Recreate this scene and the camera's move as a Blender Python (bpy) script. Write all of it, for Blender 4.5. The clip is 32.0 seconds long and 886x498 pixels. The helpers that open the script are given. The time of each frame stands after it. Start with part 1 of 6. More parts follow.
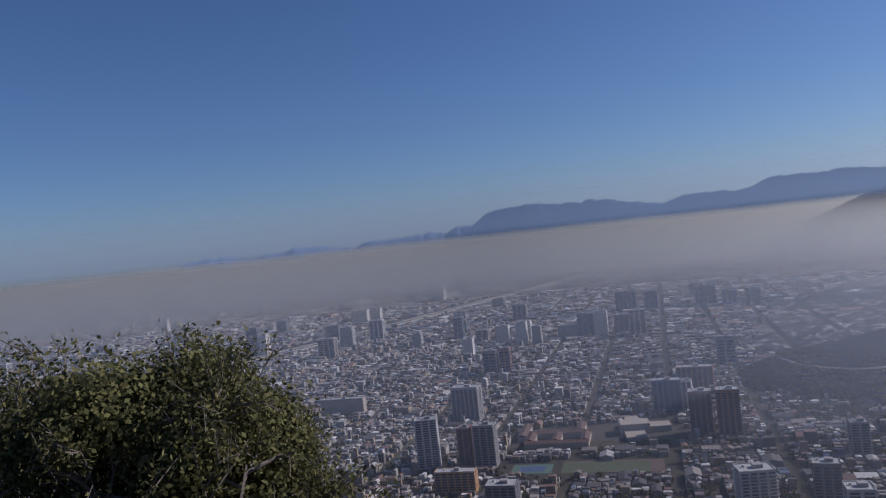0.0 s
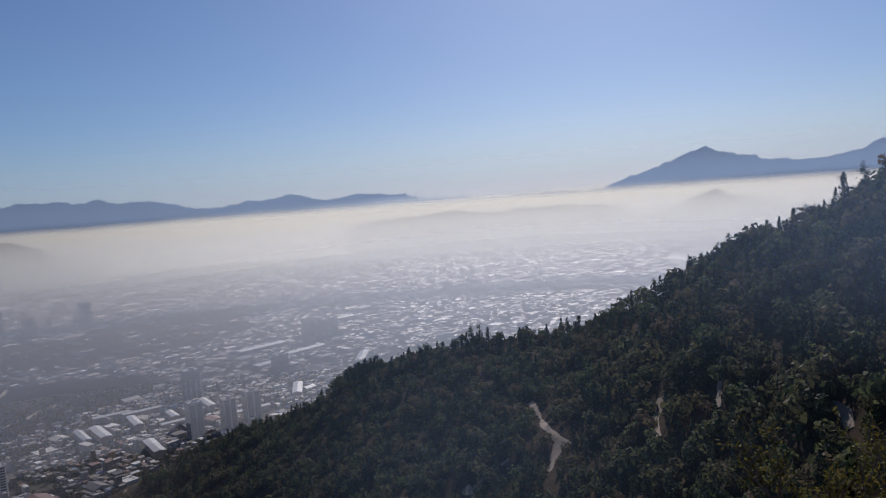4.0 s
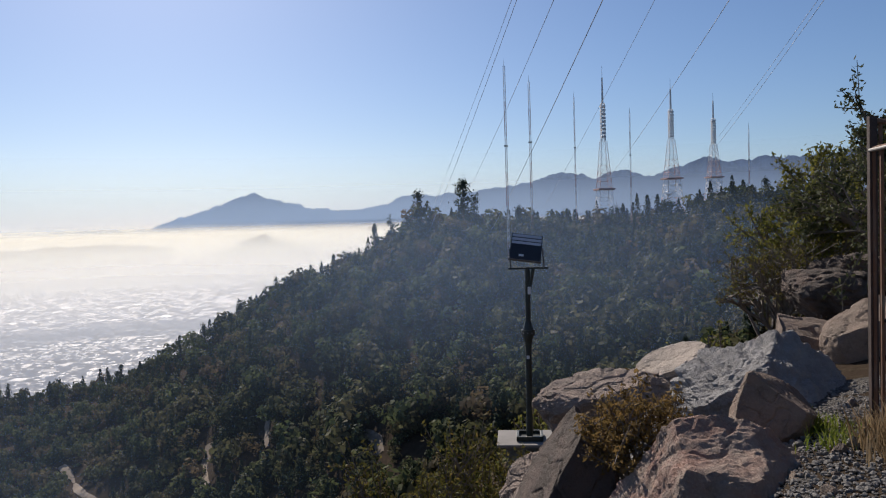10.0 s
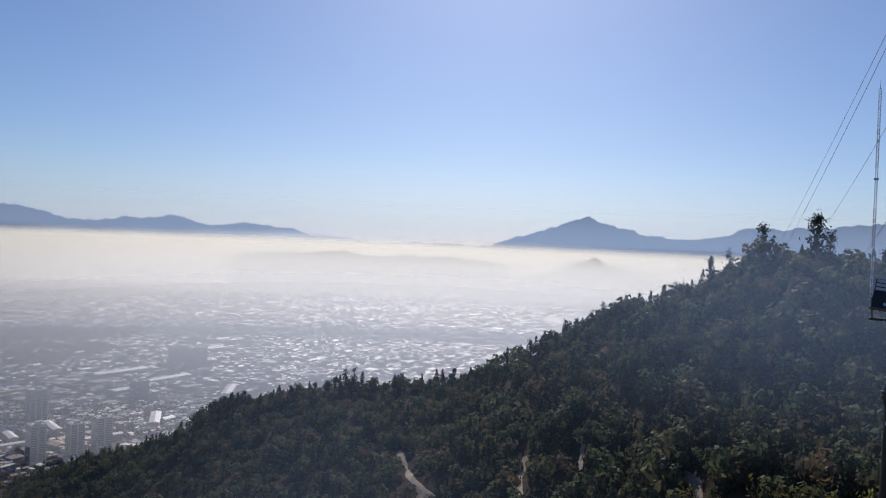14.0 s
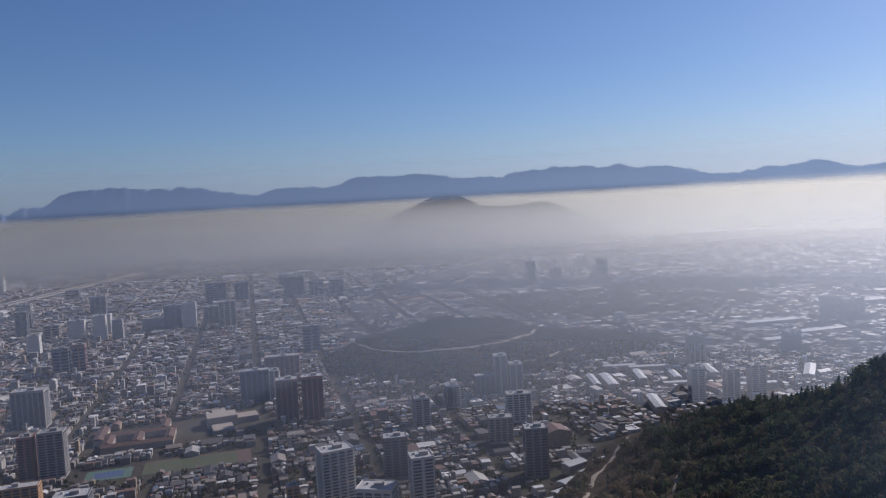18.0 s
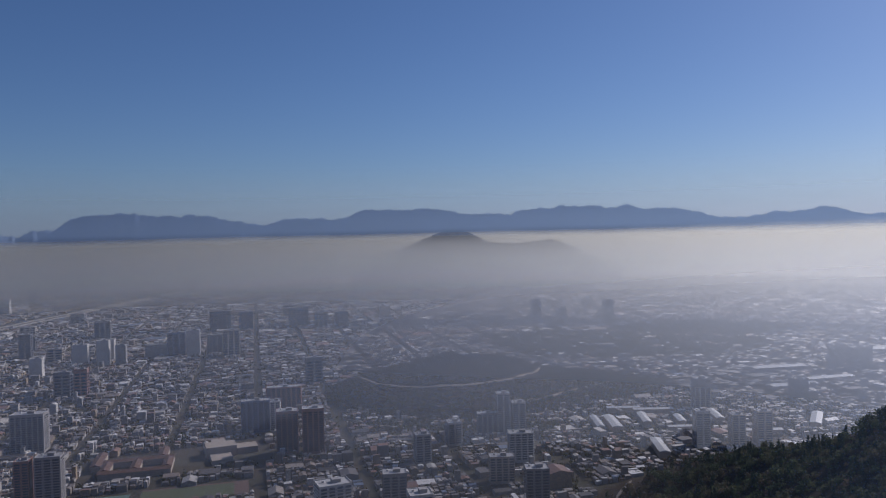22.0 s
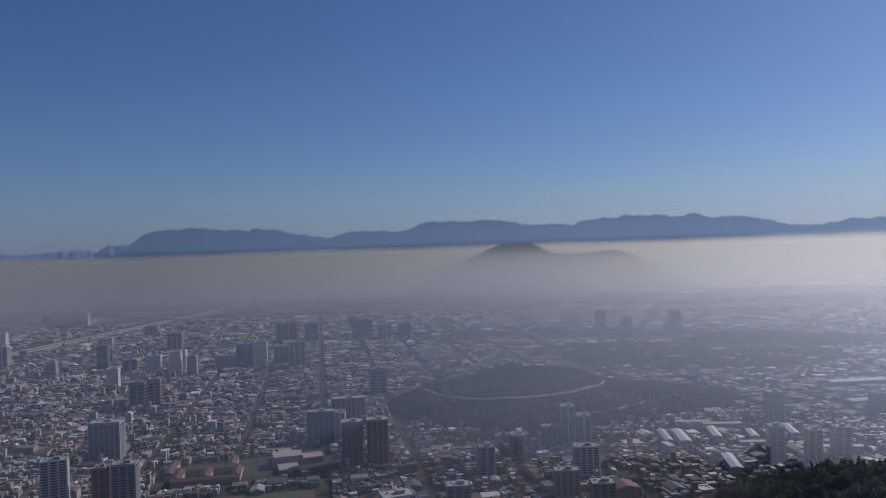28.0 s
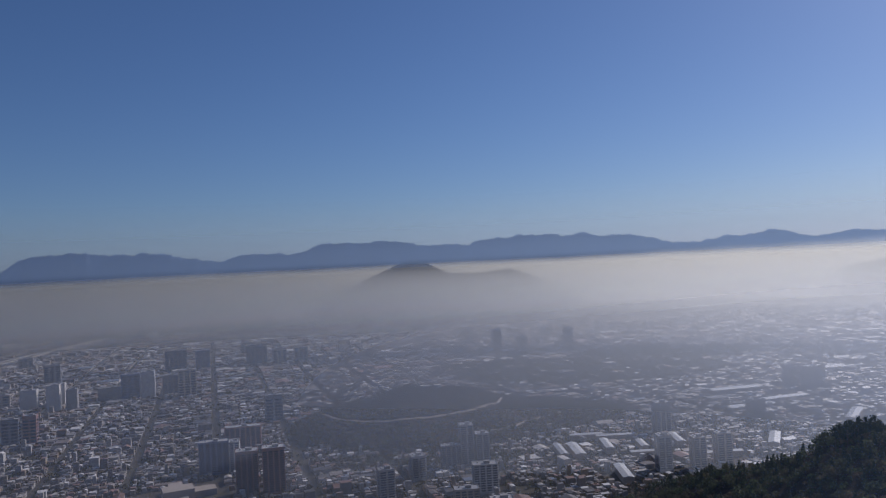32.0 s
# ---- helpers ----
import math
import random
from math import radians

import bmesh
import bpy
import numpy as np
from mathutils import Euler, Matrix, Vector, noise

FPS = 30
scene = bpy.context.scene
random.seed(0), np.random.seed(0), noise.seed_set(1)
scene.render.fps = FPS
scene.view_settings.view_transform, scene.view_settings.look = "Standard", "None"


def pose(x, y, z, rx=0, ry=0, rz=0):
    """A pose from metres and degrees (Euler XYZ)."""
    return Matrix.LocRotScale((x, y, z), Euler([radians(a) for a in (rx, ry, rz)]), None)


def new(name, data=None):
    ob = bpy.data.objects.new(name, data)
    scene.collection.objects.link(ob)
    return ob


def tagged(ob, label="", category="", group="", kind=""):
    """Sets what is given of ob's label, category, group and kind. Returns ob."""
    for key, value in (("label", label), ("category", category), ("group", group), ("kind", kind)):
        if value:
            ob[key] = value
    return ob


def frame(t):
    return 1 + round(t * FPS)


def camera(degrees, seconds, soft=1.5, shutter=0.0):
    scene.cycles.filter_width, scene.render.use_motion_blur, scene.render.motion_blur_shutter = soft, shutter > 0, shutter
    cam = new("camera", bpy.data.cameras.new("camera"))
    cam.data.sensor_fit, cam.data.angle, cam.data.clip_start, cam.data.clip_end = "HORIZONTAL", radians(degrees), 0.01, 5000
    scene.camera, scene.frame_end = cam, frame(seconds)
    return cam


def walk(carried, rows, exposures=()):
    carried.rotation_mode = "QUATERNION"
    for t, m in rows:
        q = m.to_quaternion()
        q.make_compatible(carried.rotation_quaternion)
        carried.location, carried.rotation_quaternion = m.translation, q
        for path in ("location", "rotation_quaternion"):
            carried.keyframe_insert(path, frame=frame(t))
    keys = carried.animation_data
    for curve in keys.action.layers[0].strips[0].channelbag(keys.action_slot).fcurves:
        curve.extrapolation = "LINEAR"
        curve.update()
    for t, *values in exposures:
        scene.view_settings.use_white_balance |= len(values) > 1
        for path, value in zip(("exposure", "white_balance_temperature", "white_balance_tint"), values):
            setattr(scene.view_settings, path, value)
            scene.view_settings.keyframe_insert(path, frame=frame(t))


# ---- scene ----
# The eye stands at the origin on a hilltop lookout; the city plain lies 285 m below.
cam = camera(60.2, 32.0, soft=1.15)
walk(cam, [
    (0, pose(1.7, -1, 0, 89.05, 6.10, 27.41)),
    (0.5, pose(1.7, -1, 0, 87.94, 5.58, 16.98)),
    (1, pose(1.7, -1, 0, 82.20, 2.56, -5.71)),
    (1.5, pose(1.7, -1, 0, 81.77, 0.68, -15.90)),
    (2, pose(1.6, -0.9, 0, 83.08, -1.81, -28.05)),
    (2.5, pose(1.4, -0.8, 0, 84.77, 1.54, -32.50)),
    (3, pose(1.2, -0.7, 0, 85.86, -0.61, -35.88)),
    (3.5, pose(1, -0.6, 0, 86.60, 4.01, -38.58)),
    (5.5, pose(0, 0, 0, 84.69, 2.19, -42.35)),
    (6, pose(0, 0, 0, 84.09, 2.55, -41.18)),
    (6.5, pose(0, 0, 0, 83.13, 1.32, -41.28)),
    (7, pose(0, 0, 0, 82.05, 1.62, -40.53)),
    (7.5, pose(0, 0, 0, 82.44, 2.40, -39.22)),
    (7.9, pose(0, 0, 0, 80.59, 3.04, -49.72)),
    (8, pose(0, 0, 0, 82.28, 3.92, -49.96)),
    (8.3, pose(0, 0, 0, 83.86, 0.04, -68.04)),
    (8.5, pose(0, 0, 0, 83.76, -1.15, -75.39)),
    (9, pose(0, 0, 0, 84.27, -0.53, -75.73)),
    (9.5, pose(0, 0, 0, 86.47, -0.33, -75.95)),
    (10, pose(0, 0, 0, 87.69, 1.74, -72.55)),
    (10.5, pose(0, 0, 0, 86.22, 1.24, -63.88)),
    (10.9, pose(0, 0, 0, 87.38, -1.95, -80.90)),
    (11, pose(0, 0, 0, 87.21, -2.68, -83.28)),
    (11.5, pose(0, 0, 0, 86.68, -1.27, -85.43)),
    (12, pose(0, 0, 0, 86.24, -1.38, -84.03)),
    (12.5, pose(0, 0, 0, 86.03, -1.21, -83.66)),
    (13, pose(0, 0, 0, 84.58, -2.57, -80.33)),
    (13.1, pose(0, 0, 0, 85.15, -2.37, -80.06)),
    (13.6, pose(0, 0, 0, 87.76, 2.13, -55.29)),
    (14, pose(0, 0, 0, 89.43, -2.33, -48.03)),
    (14.4, pose(0, 0, 0, 84.98, -1.62, -39.84)),
    (14.5, pose(0, 0, 0, 84.02, -1.80, -36.80)),
    (14.8, pose(0, 0, 0, 83.20, -1.20, -29.04)),
    (15, pose(0, 0, 0, 81.90, 1.94, -14.13)),
    (15.5, pose(0, 0, 0, 81.35, 3.19, -7.10)),
    (17.5, pose(0, 0, 0, 84.64, 1.56, 2.69)),
    (18, pose(0, 0, 0, 85.98, 3.03, -2.50)),
    (18.5, pose(0, 0, 0, 86.58, 0.69, 1.35)),
    (19, pose(0, 0, 0, 88.67, 0.41, -0.01)),
    (19.5, pose(0, 0, 0, 89.46, 0.54, -0.18)),
    (20, pose(0, 0, 0, 89.85, 0.59, -0.87)),
    (20.5, pose(0, 0, 0, 89.60, 0.66, -1.12)),
    (21, pose(0, 0, 0, 89.14, 1.06, -1.83)),
    (21.5, pose(0, 0, 0, 88.76, 1.28, -1.97)),
    (22, pose(0, 0, 0, 88.64, 1.31, -1.93)),
    (22.5, pose(0, 0, 0, 88.79, 0.60, 0.03)),
    (23, pose(0, 0, 0, 88.40, 1.20, -0.47)),
    (23.5, pose(0, 0, 0, 88.43, 1.32, -0.30)),
    (24, pose(0, 0, 0, 87.69, 1.03, 0.77)),
    (24.5, pose(0, 0, 0, 88.00, 1.38, 1.42)),
    (25, pose(0, 0, 0, 87.41, 0.70, 3.09)),
    (25.5, pose(0, 0, 0, 87.98, 1.09, 4.15)),
    (27.5, pose(0, 0, 0, 89.62, 1.60, 2.88)),
    (28, pose(0, 0, 0, 89.62, 1.85, 2.72)),
    (28.5, pose(0, 0, 0, 89.35, 1.72, 2.99)),
    (29, pose(0, 0, 0, 89.83, 1.34, 3.31)),
    (29.5, pose(0, 0, 0, 88.97, 1.06, 0.86)),
    (30, pose(0, 0, 0, 89.62, 1.85, 0.39)),
    (30.5, pose(0, 0, 0, 89.37, 2.82, -0.16)),
    (31, pose(0, 0, 0, 88.71, 2.91, 0.07)),
    (31.5, pose(0, 0, 0, 88.77, 3.01, -1.53)),
    (32, pose(0, 0, 0, 90.89, 2.78, -5.03)),
], exposures=[
    (0, -0.02, 5520, 20), (1, -0.06, 5600, 19), (3, -0.1, 5790, 17), (5.8, -0.2, 5840, 17), (8, -0.15, 5940, 16), (8.7, 0.26, 6290, 14), (10.5, 0.38, 6290, 14), (13.1, 0.42, 6290, 14), (14, 0.2, 5940, 16), (15, 0.05, 5740, 17), (18, 0.15, 5680, 18), (19.3, 0.05, 5640, 19), (22, -0.23, 5520, 19), (32, -0.3, 5500, 19)])

PLAIN = -285.0

# ---- world, sun ----
SUN_AZ, SUN_EL = 52.0, 33.0     # degrees clockwise from +Y, and above the horizon
world = bpy.data.worlds.new("sky")
scene.world = world
world.use_nodes = True
wn = world.node_tree.nodes
sky = wn.new("ShaderNodeTexSky")
sky.sky_type = 'NISHITA'
sky.sun_disc = False
sky.sun_elevation, sky.sun_rotation = radians(SUN_EL), radians(SUN_AZ)
sky.altitude, sky.air_density, sky.dust_density, sky.ozone_density = 800, 1.0, 1.0, 5.5
world.node_tree.links.new(sky.outputs[0], wn["Background"].inputs[0])
wn["Background"].inputs[1].default_value = 0.062

sun_data = bpy.data.lights.new("sun", 'SUN')
sun_data.energy, sun_data.angle, sun_data.color = 4.35, radians(0.53), (1.0, 0.90, 0.76)
sun = new("sun", sun_data)
sa, se = radians(SUN_AZ), radians(SUN_EL)
SUN_DIR = Vector((math.sin(sa) * math.cos(se), math.cos(sa) * math.cos(se), math.sin(se)))
sun.matrix_world = SUN_DIR.to_track_quat("Z", "Y").to_matrix().to_4x4()

# ---- materials ----
def mat(name, build):
    m = bpy.data.materials.new(name)
    m.use_nodes = True
    nt = m.node_tree
    build(nt, nt.nodes["Principled BSDF"])
    return m


def node(nt, kind, **values):
    n = nt.nodes.new(kind)
    for k, v in values.items():
        n.inputs[k.replace("_", " ")].default_value = v
    return n


def ramp(nt, source, *stops):
    r = nt.nodes.new("ShaderNodeValToRGB")
    while len(r.color_ramp.elements) < len(stops):
        r.color_ramp.elements.new(0.5)
    for e, (p, c) in zip(r.color_ramp.elements, stops):
        e.position, e.color = p, (*c, 1)
    nt.links.new(source, r.inputs[0])
    return r.outputs[0]


def mix(nt, fac, a, b, blend='MIX'):
    m = nt.nodes.new("ShaderNodeMix")
    m.data_type, m.blend_type = 'RGBA', blend
    for sock, v in ((m.inputs[0], fac), (m.inputs[6], a), (m.inputs[7], b)):
        if hasattr(v, "links"):
            nt.links.new(v, sock)
        else:
            sock.default_value = v if not isinstance(v, tuple) else (*v, 1)
    return m.outputs[2]


def coords(nt, scale=1.0, space="Object"):
    tc = nt.nodes.new("ShaderNodeTexCoord")
    mp = nt.nodes.new("ShaderNodeMapping")
    mp.inputs["Scale"].default_value = (scale,) * 3 if not isinstance(scale, tuple) else scale
    nt.links.new(tc.outputs[space], mp.inputs[0])
    return mp.outputs[0]


def noisy(nt, vec, scale, detail=6, rough=0.6):
    n = node(nt, "ShaderNodeTexNoise", Scale=scale, Detail=detail, Roughness=rough)
    nt.links.new(vec, n.inputs["Vector"])
    return n.outputs[0]


def bump(nt, b, height, strength, distance):
    n = node(nt, "ShaderNodeBump", Strength=strength, Distance=distance)
    nt.links.new(height, n.inputs["Height"])
    nt.links.new(n.outputs[0], b.inputs["Normal"])


def plain(name, colour, rough=0.7, metal=0.0, vary=0.25, scale=8.0, relief=0.3, dist=0.01, dark=None):
    """A worn surface: two scales of variation about one colour, and fine relief."""
    def build(nt, b):
        v = coords(nt)
        a = noisy(nt, v, scale)
        c = noisy(nt, v, scale * 9, 3)
        lo = tuple(x * (1 - vary) for x in (dark or colour))
        hi = tuple(min(1, x * (1 + vary)) for x in colour)
        col = ramp(nt, a, (0.3, lo), (0.7, hi))
        col = mix(nt, 0.35, col, ramp(nt, c, (0.3, lo), (0.7, hi)))
        nt.links.new(col, b.inputs["Base Color"])
        b.inputs["Roughness"].default_value, b.inputs["Metallic"].default_value = rough, metal
        if relief:
            bump(nt, b, c, relief, dist)
    return mat(name, build)


def leafy(name, dark, light, dry=None, through_light=0.3):
    """Leaves: each leaf its own shade, each plant its own tint."""
    def build(nt, b):
        g = nt.nodes.new("ShaderNodeNewGeometry")
        a = nt.nodes.new("ShaderNodeAttribute")
        a.attribute_name = "tint"
        col = ramp(nt, g.outputs["Random Per Island"], (0.0, dark), (1.0, light))
        col = mix(nt, a.outputs["Fac"], col, dry or light)
        nt.links.new(col, b.inputs["Base Color"])
        b.inputs["Roughness"].default_value = 0.75
        b.inputs["Specular IOR Level"].default_value = 0.12
        t = nt.nodes.new("ShaderNodeBsdfTranslucent")
        nt.links.new(col, t.inputs[0])
        m = nt.nodes.new("ShaderNodeMixShader")
        m.inputs[0].default_value = through_light
        nt.links.new(b.outputs[0], m.inputs[1])
        nt.links.new(t.outputs[0], m.inputs[2])
        nt.links.new(m.outputs[0], nt.nodes["Material Output"].inputs[0])
    return mat(name, build)


def city_surface(name, stops, rough, spec=0.5):
    """Roofs or walls of many houses: each house takes one colour out of the range, with weathering."""
    def build(nt, b):
        g = nt.nodes.new("ShaderNodeNewGeometry")
        r = nt.nodes.new("ShaderNodeValToRGB")
        r.color_ramp.interpolation = 'CONSTANT'
        while len(r.color_ramp.elements) < len(stops):
            r.color_ramp.elements.new(0.5)
        for e, (p, c) in zip(r.color_ramp.elements, stops):
            e.position, e.color = p, (*c, 1)
        nt.links.new(g.outputs["Random Per Island"], r.inputs[0])
        n = noisy(nt, coords(nt), 0.35)
        col = mix(nt, ramp(nt, n, (0.35, (0.5,) * 3), (0.75, (0.0,) * 3)), r.outputs[0], (0.10, 0.085, 0.075))
        nt.links.new(col, b.inputs["Base Color"])
        b.inputs["Roughness"].default_value = rough
        b.inputs["Specular IOR Level"].default_value = spec
    return mat(name, build)


def smog_build(tint, albedo):
    """A thin sheet standing in for haze: it scatters the light falling on it."""
    def build(nt, b):
        nt.nodes.remove(b)
        a = nt.nodes.new("ShaderNodeAttribute")
        a.attribute_name = "thickness"
        d = nt.nodes.new("ShaderNodeBsdfDiffuse")
        d.inputs[0].default_value = (*(c * albedo for c in tint), 1)
        through_haze = nt.nodes.new("ShaderNodeBsdfTranslucent")
        through_haze.inputs[0].default_value = d.inputs[0].default_value
        both = nt.nodes.new("ShaderNodeAddShader")
        nt.links.new(d.outputs[0], both.inputs[0])
        nt.links.new(through_haze.outputs[0], both.inputs[1])
        clear = nt.nodes.new("ShaderNodeBsdfTransparent")
        m = nt.nodes.new("ShaderNodeMixShader")
        nt.links.new(a.outputs["Fac"], m.inputs[0])
        nt.links.new(clear.outputs[0], m.inputs[1])
        nt.links.new(both.outputs[0], m.inputs[2])
        nt.links.new(m.outputs[0], nt.nodes["Material Output"].inputs[0])
    return build


def ground_build(nt, b):
    v = coords(nt)
    a = nt.nodes.new("ShaderNodeAttribute")
    a.attribute_name = "zone"                    # 0 hillside soil, 1 city ground
    big, mid, fine = noisy(nt, v, 0.02), noisy(nt, v, 0.25), noisy(nt, v, 6.0, 4)
    soil = ramp(nt, mid, (0.3, (0.026, 0.020, 0.014)), (0.5, (0.042, 0.030, 0.021)), (0.75, (0.075, 0.053, 0.036)))
    soil = mix(nt, ramp(nt, fine, (0.4, (0,) * 3), (0.8, (0.5,) * 3)), soil, (0.06, 0.05, 0.033))
    town = ramp(nt, mid, (0.3, (0.050, 0.045, 0.039)), (0.55, (0.085, 0.070, 0.055)), (0.78, (0.17, 0.135, 0.10)))
    town = mix(nt, ramp(nt, big, (0.42, (0,) * 3), (0.66, (0.7,) * 3)), town, (0.07, 0.07, 0.045))
    nt.links.new(mix(nt, a.outputs["Fac"], soil, town), b.inputs["Base Color"])
    b.inputs["Roughness"].default_value = 1.0
    b.inputs["Specular IOR Level"].default_value = 0.03
    bump(nt, b, fine, 0.6, 0.08)


M_GROUND = mat("soil_and_town_ground", ground_build)
M_LEAF_HILL = leafy("hill_foliage", (0.034, 0.047, 0.024), (0.115, 0.138, 0.062), (0.14, 0.10, 0.062), 0.38)
M_LEAF_PINE = leafy("pine_foliage", (0.026, 0.038, 0.026), (0.066, 0.084, 0.05), None, 0.3)
M_LEAF_CITY = leafy("town_tree_foliage", (0.032, 0.038, 0.018), (0.095, 0.095, 0.042), (0.14, 0.095, 0.058))
M_BARK = plain("bark", (0.11, 0.085, 0.065), 0.9, vary=0.4, scale=3)
M_ROOF = city_surface("town_roofs", [(0.0, (0.34, 0.29, 0.24)), (0.12, (0.16, 0.14, 0.125)), (0.34, (0.52, 0.48, 0.42)), (0.46, (0.07, 0.062, 0.057)),
                                     (0.64, (0.24, 0.125, 0.085)), (0.76, (0.24, 0.185, 0.14)), (0.87, (0.80, 0.76, 0.70)), (0.97, (0.14, 0.18, 0.25))], 0.6, 0.4)
M_WALL = city_surface("town_walls", [(0.0, (0.30, 0.26, 0.215)), (0.25, (0.40, 0.37, 0.33)), (0.5, (0.20, 0.165, 0.135)), (0.7, (0.34, 0.25, 0.15)), (0.88, (0.55, 0.52, 0.48))], 0.85)
# Blue of distance haze is put into the mountains' base colour.
M_MOUNT = plain("far_mountain_haze_blue", (0.20, 0.26, 0.40), 1.0, vary=0.22, scale=0.012, relief=0.0, dark=(0.17, 0.23, 0.36))
# Cone hill: the smog's paling is put into its base colour.
M_MOUNT_NEAR = plain("hill_haze_grey", (0.22, 0.23, 0.27), 1.0, vary=0.2, scale=0.01, relief=0.0)
M_DIRT = plain("bare_dirt_track", (0.22, 0.175, 0.13), 0.95, vary=0.3, scale=0.4, relief=0.4, dist=0.05)
M_RIVER = plain("concrete_canal_bank", (0.40, 0.35, 0.28), 0.9, vary=0.35, scale=0.02)


# ---- mesh tools ----
def np_mesh(name, verts, faces, mats=(), index=None, smooth=False, attrs=None):
    """One mesh from arrays: verts (n, 3), faces a list of (m, k) index arrays."""
    me = bpy.data.meshes.new(name)
    verts = np.asarray(verts, np.float32)
    faces = [np.asarray(f, np.int32) for f in faces if len(f)]
    loops = np.concatenate([f.ravel() for f in faces])
    counts = np.concatenate([np.full(len(f), f.shape[1], np.int32) for f in faces])
    starts = np.concatenate([[0], np.cumsum(counts)[:-1]]).astype(np.int32)
    me.vertices.add(len(verts))
    me.vertices.foreach_set("co", verts.ravel())
    me.loops.add(len(loops))
    me.loops.foreach_set("vertex_index", loops)
    me.polygons.add(len(counts))
    me.polygons.foreach_set("loop_start", starts)
    me.polygons.foreach_set("loop_total", counts)
    if index is not None:
        me.polygons.foreach_set("material_index", np.asarray(index, np.int32))
    me.polygons.foreach_set("use_smooth", np.full(len(counts), smooth))
    for key, vals in (attrs or {}).items():
        at = me.attributes.new(key, 'FLOAT', 'POINT')
        at.data.foreach_set("value", np.asarray(vals, np.float32))
    for m in mats:
        me.materials.append(m)
    me.update(calc_edges=True)
    me.validate()
    return me


def thing(name, label="", category="", group="", kind="", at=(0, 0, 0)):
    ob = new(name)
    ob.location = at
    ob.empty_display_size = 0.1
    return tagged(ob, label, category, group, kind)


def part(name, data, material, parent, label=""):
    """Links a bmesh, or a finished mesh, as one mesh object under a thing or a part."""
    if isinstance(data, bmesh.types.BMesh):
        me = bpy.data.meshes.new(name)
        data.to_mesh(me)
        data.free()
    else:
        me = data
    if material and not me.materials:
        me.materials.append(material)
    ob = new(name, me)
    ob.parent = parent
    return tagged(ob, label)


def box(bm, x0, x1, y0, y1, z0, z1, bevel=0.0):
    m = Matrix.Translation(((x0 + x1) / 2, (y0 + y1) / 2, (z0 + z1) / 2)) @ Matrix.Diagonal((x1 - x0, y1 - y0, z1 - z0, 1))
    r = bmesh.ops.create_cube(bm, size=1.0, matrix=m)
    if bevel:
        es = {e for v in r["verts"] for e in v.link_edges}
        bmesh.ops.bevel(bm, geom=list(es), offset=bevel, segments=2, affect='EDGES', profile=0.5)
    return bm


def rod(bm, a, b, r0, r1=None, sides=8):
    """A round bar from a to b."""
    a, b = Vector(a), Vector(b)
    d = b - a
    m = Matrix.Translation((a + b) / 2) @ d.to_track_quat("Z", "Y").to_matrix().to_4x4()
    bmesh.ops.create_cone(bm, cap_ends=True, segments=sides, radius1=r0, radius2=r0 if r1 is None else r1, depth=d.length, matrix=m)
    return bm


def way(az, r=1.0):
    """A place on the plan: degrees to the left of +Y, and metres from the lookout."""
    return -r * math.sin(radians(az)), r * math.cos(radians(az))


# ---- the lie of the land ----
# azimuth: near heights at 8, 15 and 40 m; valley r, z; crest r, z; foot r
LAND = [
    (-180, -1.5, 0.5, 3, 150, 2, 300, -20, 900), (-130, -1.4, 0.4, 4, 110, 4, 330, 2, 900), (-115, -1.5, -0.2, 2, 90, -8, 380, -2, 900),
    (-105, -1.7, -1.0, -4, 90, -22, 395, -6, 900), (-97, -1.9, -2.0, -9, 120, -42, 400, -3.5, 900), (-93, -2.2, -2.6, -11, 130, -48, 400, 0, 900),
    (-88, -2.8, -3.9, -14, 145, -58, 400, -4, 900), (-84, -3.3, -4.4, -15, 150, -62, 400, -8, 900), (-80, -3.9, -4.3, -17, 160, -68, 400, -9, 900),
    (-75, -4.4, -5.2, -20, 170, -76, 402, -6.5, 900), (-70.6, -4.9, -7, -23, 180, -82, 410, -9, 900), (-67.6, -5.2, -9, -25, 185, -86, 420, -19, 900),
    (-62.7, -5.6, -10, -28, 200, -94, 440, -36, 920), (-58.5, -5.8, -11, -29, 210, -100, 468, -54, 930), (-54, -5.9, -11, -30, 225, -107, 495, -78, 940),
    (-49, -6, -11, -30, 240, -118, 520, -98, 950), (-41, -6, -11, -30, 275, -135, 570, -116, 960), (-36, -6, -11, -30, 305, -148, 605, -128, 970),
    (-32, -6, -11, -30, 330, -160, 640, -147, 980), (-26, -6, -11, -30, 390, -198, 720, -199, 980), (-20, -6, -11, -30, 450, -238, 800, -238, 960),
    (-14, -6, -11, -30, 440, -236, 760, -270, 860), (-8.5, -6, -11, -30, 400, -220, 600, -266, 690), (-5, -6, -11, -30, 350, -205, 520, -265, 605),
    (2, -6, -11, -30, 300, -175, 440, -255, 530), (30, -6, -11, -30, 300, -178, 430, -255, 520), (60, -5, -10, -28, 300, -170, 450, -250, 560),
    (120, -3, -6, -20, 300, -150, 500, -240, 650), (180, -1.5, 0.5, 3, 150, 2, 300, -20, 900),
]
_land = np.array(LAND)


